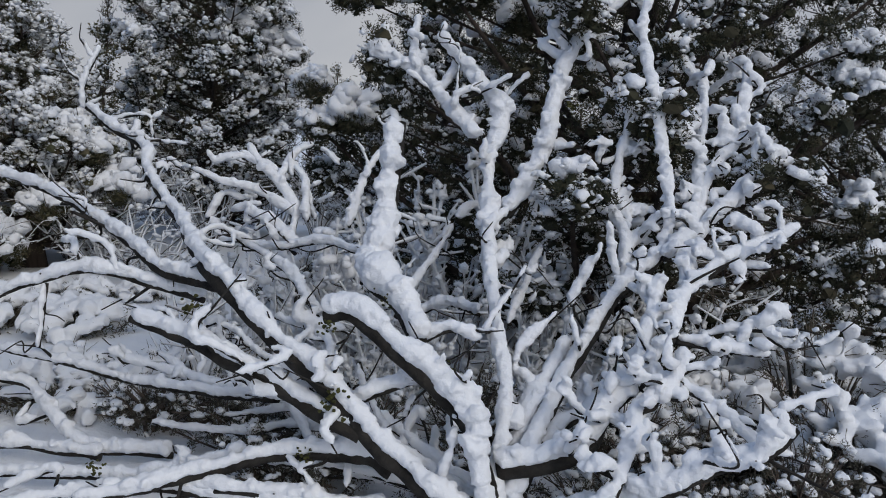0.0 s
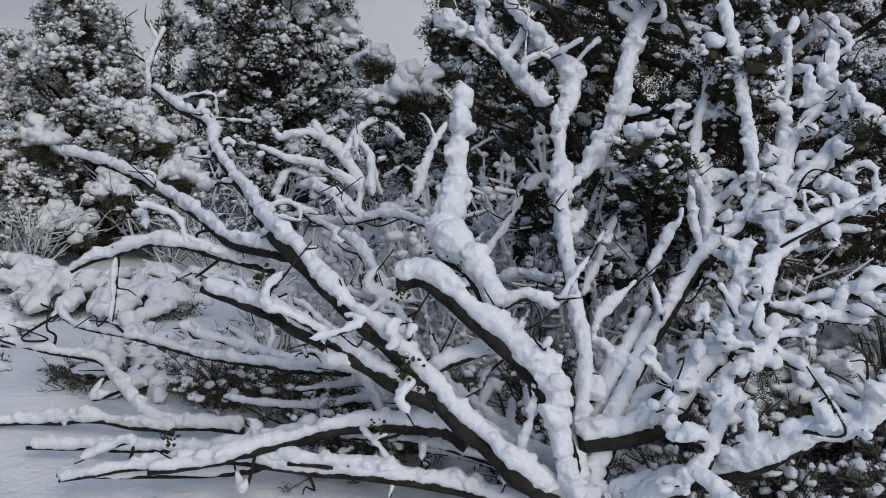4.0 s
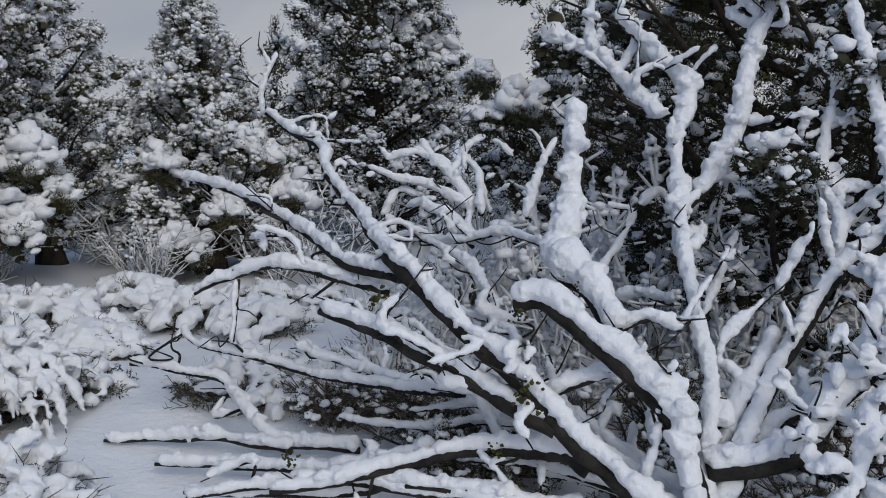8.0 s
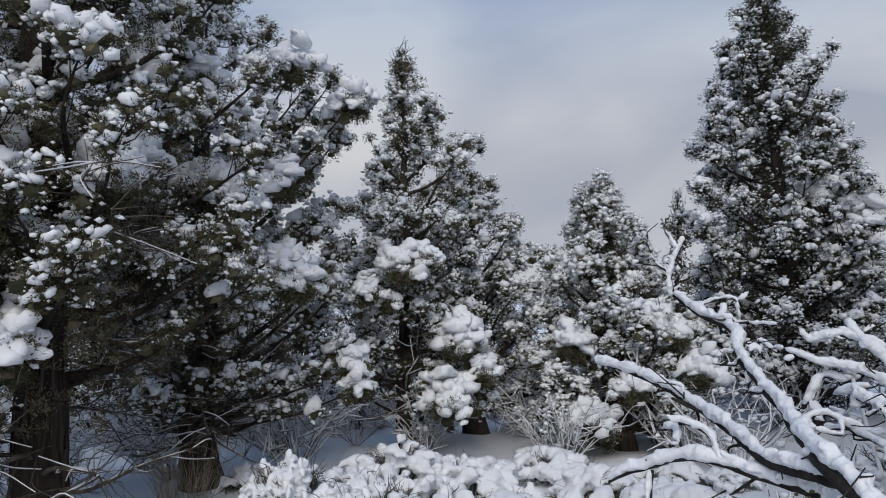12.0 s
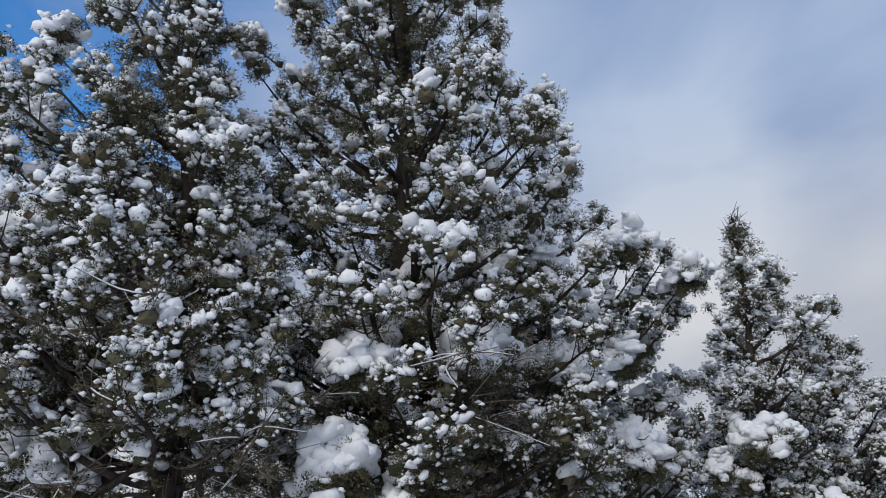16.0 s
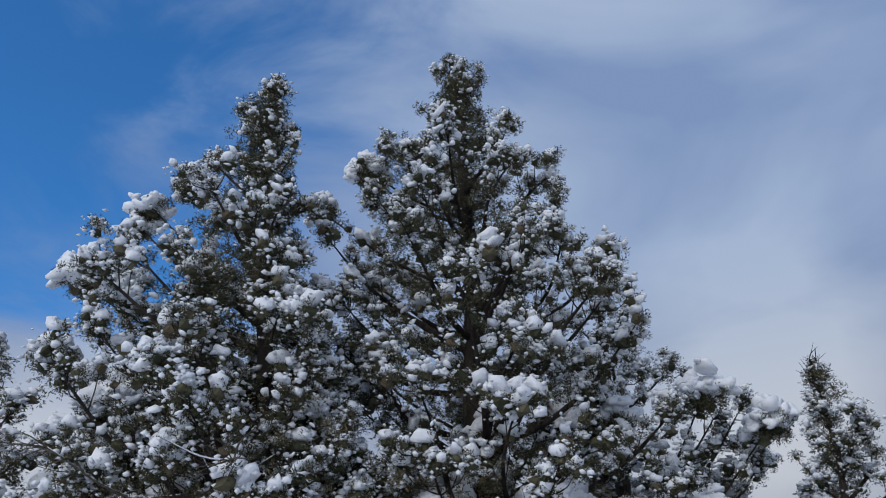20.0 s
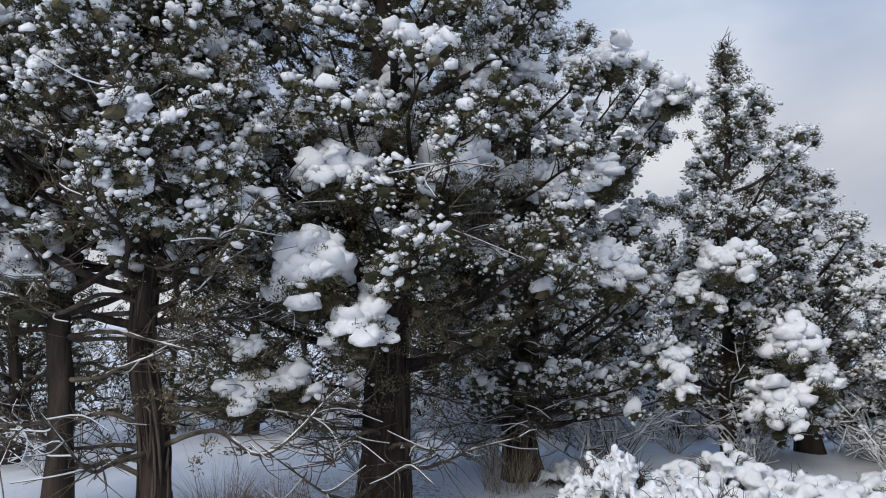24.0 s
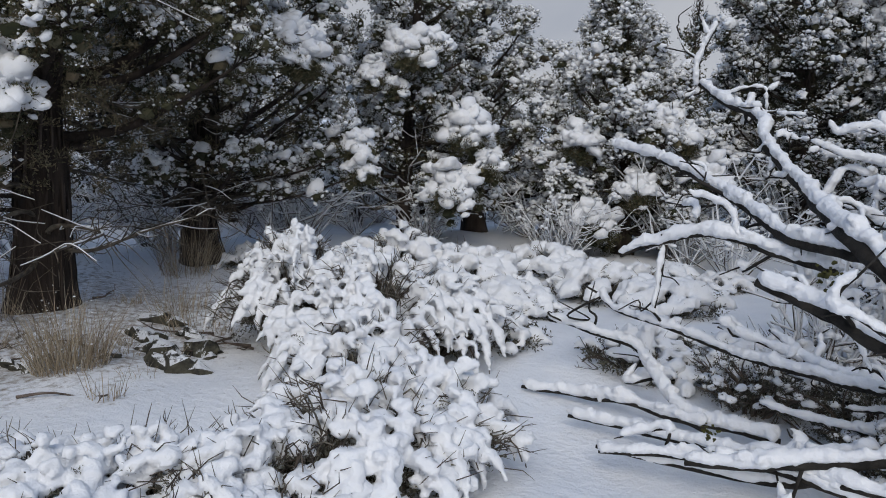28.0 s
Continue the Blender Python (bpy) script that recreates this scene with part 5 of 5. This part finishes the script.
def sagebrush(label, x, y, radius, height, seed, fingers=90, thick=0.05, droop=0.5, twiggy=0.5, voxel=0.02, soft=3, hollow=0.25):
    """A low shrub bowed under snow: stems, twig ends and a blanket of snow that hangs over in lobes and leaves hollows."""
    rng = np.random.default_rng(seed)
    z0 = gz(x, y)
    shrub = thing("sagebrush", label, "shrub", "snow-bowed sagebrush", (x, y, z0))
    stems, cover, twigs, leaf = Bag(), Bag(), Bag(), Bag()
    pits = rng.normal(0, 0.55 * radius, (max(2, int(radius * 24)), 2))
    pit_r = rng.uniform(0.10, 0.22, len(pits)) * radius

    def top_at(q, a):
        return height * (1 - 0.6 * q * q) * (1 + 0.16 * math.sin(2 * a + seed) * q + 0.12 * math.sin(5 * a + 2 * seed) * q)

    for k in range(fingers):
        a = k * 2.39996 + rng.uniform(-0.4, 0.4)
        q = math.sqrt((k + rng.uniform()) / fingers)
        out = np.array([math.cos(a), math.sin(a), 0])
        tip = out * q * radius + np.array([0, 0, top_at(q, a) * rng.uniform(0.78, 1.05)])
        root = out * q * radius * 0.3 + np.array([0, 0, -0.02])
        hang = out * (0.02 + 0.06 * q) + rng.normal(0, 0.02, 3) + np.array([0, 0, 0.02 - droop * q * rng.uniform(0.05, 0.24)])
        line = smooth_line([root, root * 0.4 + tip * 0.6 + np.array([0, 0, height * 0.08]), tip, tip + hang * 0.55 + out * 0.02, tip + hang], 0.025)
        tube(stems, line[::3], np.linspace(0.009, 0.003, len(line[::3])), 3, cap=False)
        gap = bool((((pits - tip[:2]) ** 2).sum(1) < pit_r**2).any()) and q > 0.2
        if not gap:
            lobe = line[int(len(line) * rng.uniform(0.45, 0.7)):]
            u = np.linspace(0, 1, len(lobe))
            prof = (0.55 + 0.45 * np.sin(np.pi * (0.15 + 0.8 * u))) * (1 - 0.55 * u**3) * thick * rng.uniform(0.6, 1.15)
            tube(cover, lobe + np.array([0, 0, thick * 0.35]), prof, 8, 0.25, rng, squash=(1.15, 0.9))
            lumps(cover, tip * np.array([0.93, 0.93, 0.96]) + rng.normal(0, 0.03, (3, 3)), thick * rng.uniform(0.6, 1.35, 3), rng, 2, 0.7, 0.3)
        tufts(leaf, tip * rng.uniform(0.5, 0.9, (2, 1)) + rng.normal(0, 0.03, (2, 3)), rng.uniform(0.3, 0.5, 2), rng)
        if gap or rng.uniform() < 0.34 * twiggy:
            bend = unit(out * (0.3 + q) + rng.normal(0, 0.35, 3) + np.array([0, 0, 0.75]))
            for j in range(4 if gap else 3):
                e = unit(bend + rng.normal(0, 0.3, 3))
                p = tip + rng.normal(0, 0.03, 3) - np.array([0, 0, 0.05])
                far = rng.uniform(0.05, 0.15)
                tube(twigs, [p - e * 0.05, p + e * far * 0.5 + rng.normal(0, 0.008, 3), p + e * far + rng.normal(0, 0.015, 3)], [0.003, 0.0024, 0.001], 3, cap=False)
    low = rng.uniform(0, 6.3, 30)
    tufts(leaf, np.stack([np.cos(low) * radius * 0.85, np.sin(low) * radius * 0.85, rng.uniform(0.02, 0.4, 30) * height], -1) * rng.uniform(0.7, 1.1, (30, 1)), rng.uniform(0.6, 1.0, 30), rng)
    part("leaf_mass", leaf, SAGELEAF, shrub, "grey-brown leaves in the hollows", "stuff", smooth=False)
    part("stem_tangle", stems, SAGE, shrub, "dark crooked stems", "stuff")
    settle(part("snow_load", cover, SNOW, shrub, "drooping lobes of snow", "stuff"), voxel, 0.034, soft)
    part("twig_fringe", twigs, SAGE, shrub, "bare twig ends sticking out", "stuff")
    return shrub


BIG = "large sagebrush bowed down under lobes of snow"
LOW = "low sagebrush nearly buried in snow"
for az, dist, radius, height, fingers in ((48, 5.3, 0.48, 0.72, 110), (43, 4.8, 0.58, 0.58, 130), (39, 4.9, 0.5, 0.45, 90), (44.5, 4.2, 0.4, 0.38, 80)):
    sagebrush(BIG, *polar(az, dist), radius, height, int(az * 10), int(fingers * 2.0), 0.026, 1.15, 0.35, 0.0105, 3)
for az, dist, radius, height, fingers in ((62, 3.0, 0.5, 0.32, 90), (56, 2.9, 0.45, 0.34, 80), (50, 3.0, 0.45, 0.38, 90), (45, 3.2, 0.5, 0.45, 110), (40, 3.35, 0.42, 0.42, 90), (68, 3.4, 0.4, 0.25, 60)):
    sagebrush("sagebrush with twig ends poking through soft snow", *polar(az, dist), radius, height, int(az * 10) + 1, int(fingers * 1.6), 0.03, 0.85, 0.9, 0.011, 3)
for az, dist, radius, height in ((44, 6.6, 0.5, 0.4), (39, 6.4, 0.5, 0.32), (36, 7.2, 0.5, 0.35), (33, 6.2, 0.3, 0.22), (27, 7.0, 0.35, 0.28), (22, 6.5, 0.4, 0.25), (41, 7.4, 0.5, 0.45), (30, 7.8, 0.4, 0.25)):
    sagebrush(LOW, *polar(az, dist), radius, height, int(az * 10) + 2, 50, 0.05)
for az, dist, radius, height in ((16, 4.9, 0.4, 0.3), (10, 5.2, 0.5, 0.35), (4, 5.0, 0.5, 0.35), (-4, 5.2, 0.5, 0.4), (-18, 4.4, 0.45, 0.45), (-24, 4.5, 0.5, 0.5), (-29, 4.9, 0.5, 0.75), (-21, 5.3, 0.5, 0.4), (-33, 4.3, 0.4, 0.5), (-13, 4.9, 0.4, 0.35), (8, 7.5, 0.6, 0.5), (2, 8.0, 0.7, 0.5), (-5, 7.5, 0.6, 0.5)):
    sagebrush("snow-dusted sagebrush under the dead branches", *polar(az, dist), radius, height, int(az * 10) + 2003, 70, 0.036, 0.4, 0.8)

sagebrush("small brown sagebrush dusted with snow on thin ground", -4.15, 1.05, 0.32, 0.26, 3301, 60, 0.022, 0.6, 2.2, 0.013, 2)

SRNG = random.Random(21)
for k in range(26):
    az, dist = SRNG.uniform(16, 52), SRNG.uniform(4.6, 8.8)
    if az > 36 and dist < 5.8:
        continue
    sagebrush("small hummock of grass and sage buried in snow", *polar(az, dist), SRNG.uniform(0.15, 0.32), SRNG.uniform(0.1, 0.2), 500 + k, 20, 0.04, 0.4, 0.4)


def grass_tuft(label, x, y, height, radius, count, seed, mat):
    rng = np.random.default_rng(seed)
    tuft = thing("grass_tuft", label, "grass", "dry grass tufts", (x, y, gz(x, y)))
    bag = Bag()
    blades(bag, (0, 0, -0.01), int(count * 1.3), height, radius, rng, 0.8)
    part("blade_tuft", bag, mat, tuft, kind="stuff", smooth=False)
    tips = np.array([v[4] for v in bag.v])[::7]
    specks = Bag()
    lumps(specks, tips * rng.uniform(0.75, 1.0, (len(tips), 1)), rng.uniform(0.002, 0.007, len(tips)), rng, 1, 0.6, 0.3)
    part("snow_fleck", specks, SNOW, tuft, "flecks of snow on the blades", "stuff")


for x, y, h, r, n, m in ((-6.15, 2.09, 0.50, 0.13, 260, RUSSET), (-6.4, 1.72, 0.5, 0.17, 300, RUSSET), (-5.1, 0.98, 0.48, 0.28, 360, DRY), (-4.7, 2.33, 0.46, 0.2, 320, DRY),
                         (-5.3, 0.7, 0.32, 0.2, 180, DRY), (-6.9, 4.7, 0.75, 0.25, 160, DRY), (-6.1, 2.6, 0.6, 0.1, 30, DRY), (-5.5, 3.6, 0.4, 0.2, 70, DRY), (-5.0, 3.4, 0.35, 0.2, 60, DRY), (0.75, 6.2, 0.5, 0.4, 220, DRY), (0.3, 6.6, 0.45, 0.4, 160, DRY), (2.4, 5.4, 0.3, 0.4, 160, RUSSET)):
    grass_tuft("clump of dry %s grass standing out of thin snow" % ("russet" if m is RUSSET else "straw-coloured"), x, y, h, r, n, int(abs(x * 100)), m)

for k in range(34):
    x, y = SRNG.uniform(-6.6, -3.9), SRNG.uniform(0.6, 3.6)
    grass_tuft("small sprig of dead grass in thin snow", x, y, SRNG.uniform(0.08, 0.2), SRNG.uniform(0.03, 0.12), SRNG.randint(10, 34), 900 + k, DRY)


def rock(label, x, y, size, seed, mat=None):
    """A broken dark slab: angular pieces side by side, half under snow."""
    rng = np.random.default_rng(seed)
    ob = thing("rock", label, "rock", "flat dark rocks", (x, y, gz(x, y)))
    bag = Bag()
    for k in range(5):
        c = np.array([rng.uniform(-0.8, 0.8) * size[0], rng.uniform(-0.6, 0.6) * size[1], 0.1 * size[2]])
        if k == 0:
            c *= 0.2
        bm = bmesh.new()
        ends = unit(rng.normal(size=(16, 3))) * np.array(size) * rng.uniform(0.55, 1.0, (16, 1)) * (1.0 if k == 0 else rng.uniform(0.35, 0.7))
        for p in ends:
            bm.verts.new(p + c)
        hull = bmesh.ops.convex_hull(bm, input=bm.verts)
        bmesh.ops.delete(bm, geom=[e for e in hull["geom_interior"] if isinstance(e, bmesh.types.BMVert)], context="VERTS")
        bmesh.ops.triangulate(bm, faces=bm.faces)
        bmesh.ops.subdivide_edges(bm, edges=bm.edges, cuts=2, use_grid_fill=True)
        bmesh.ops.triangulate(bm, faces=bm.faces)
        bm.verts.index_update()
        v = np.array([p.co[:] for p in bm.verts])
        v = v + unit(v - c) * (0.014 * wobble(v, rng, 6, 15, 50))[:, None]
        bag.add(v, [[p.index for p in f.verts] for f in bm.faces])
        bm.free()
    part("stone", bag, mat or LICHEN, ob, smooth=False)


ROCKS = ((-5.06, 3.02, 0.20, 0.14, 0.12), (-4.2, 2.72, 0.24, 0.13, 0.15), (-4.6, 2.85, 0.22, 0.12, 0.11), (-5.3, 3.3, 0.22, 0.12, 0.10), (-4.95, 2.2, 0.16, 0.1, 0.09), (-4.45, 3.05, 0.18, 0.14, 0.11), (-5.9, 0.95, 0.16, 0.1, 0.08), (-5.2, 1.5, 0.12, 0.08, 0.06), (-4.85, 3.25, 0.14, 0.1, 0.08), (-4.75, 2.6, 0.12, 0.08, 0.06))
for k, (x, y, *size) in enumerate(ROCKS):
    rock("flat dark lichen-covered rock capped with snow", x, y, size, 70 + k)
rock("brown boulder in the snow behind the trunks", -10.3, 3.0, (0.3, 0.25, 0.16), 80, LICHEN)


def fallen_twig(x, y, length, seed):
    """A small crooked dead twig with side shoots, lying on the thin snow."""
    rng = np.random.default_rng(seed)
    a = rng.uniform(0, 6.3)
    d, side = np.array([math.cos(a), math.sin(a), 0]), np.array([-math.sin(a), math.cos(a), 0])
    bag = Bag()
    ends = [d * length * u + side * rng.normal(0, 0.07) * length + np.array([0, 0, 0.012 + rng.uniform(0, 0.16) * length * u]) for u in (0, 0.35, 0.7, 1.0)]
    line = smooth_line(ends, 0.04)
    tube(bag, line, np.linspace(0.009, 0.003, len(line)), 5, 0.15, rng)
    for q in range(rng.integers(1, 5)):
        p = line[rng.integers(1, len(line))]
        e = p + (d * rng.uniform(0.2, 1) + side * rng.choice([-1, 1]) * rng.uniform(0.4, 1) + np.array([0, 0, rng.uniform(0, 0.5)])) * length * rng.uniform(0.15, 0.4)
        tube(bag, [p, (p + e) / 2 + rng.normal(0, 0.012, 3), e], [0.005, 0.004, 0.002], 4)
    twig = part("fallen_twig", bag, TWIG)
    twig.location = (x, y, gz(x, y))
    tagged(twig, label="dark crooked dead twig lying on thin snow", category="branch", group="fallen twigs")


for k in range(24):
    fallen_twig(SRNG.uniform(-6.4, -4.2), SRNG.uniform(0.8, 3.4), SRNG.uniform(0.15, 0.55), 1200 + k)
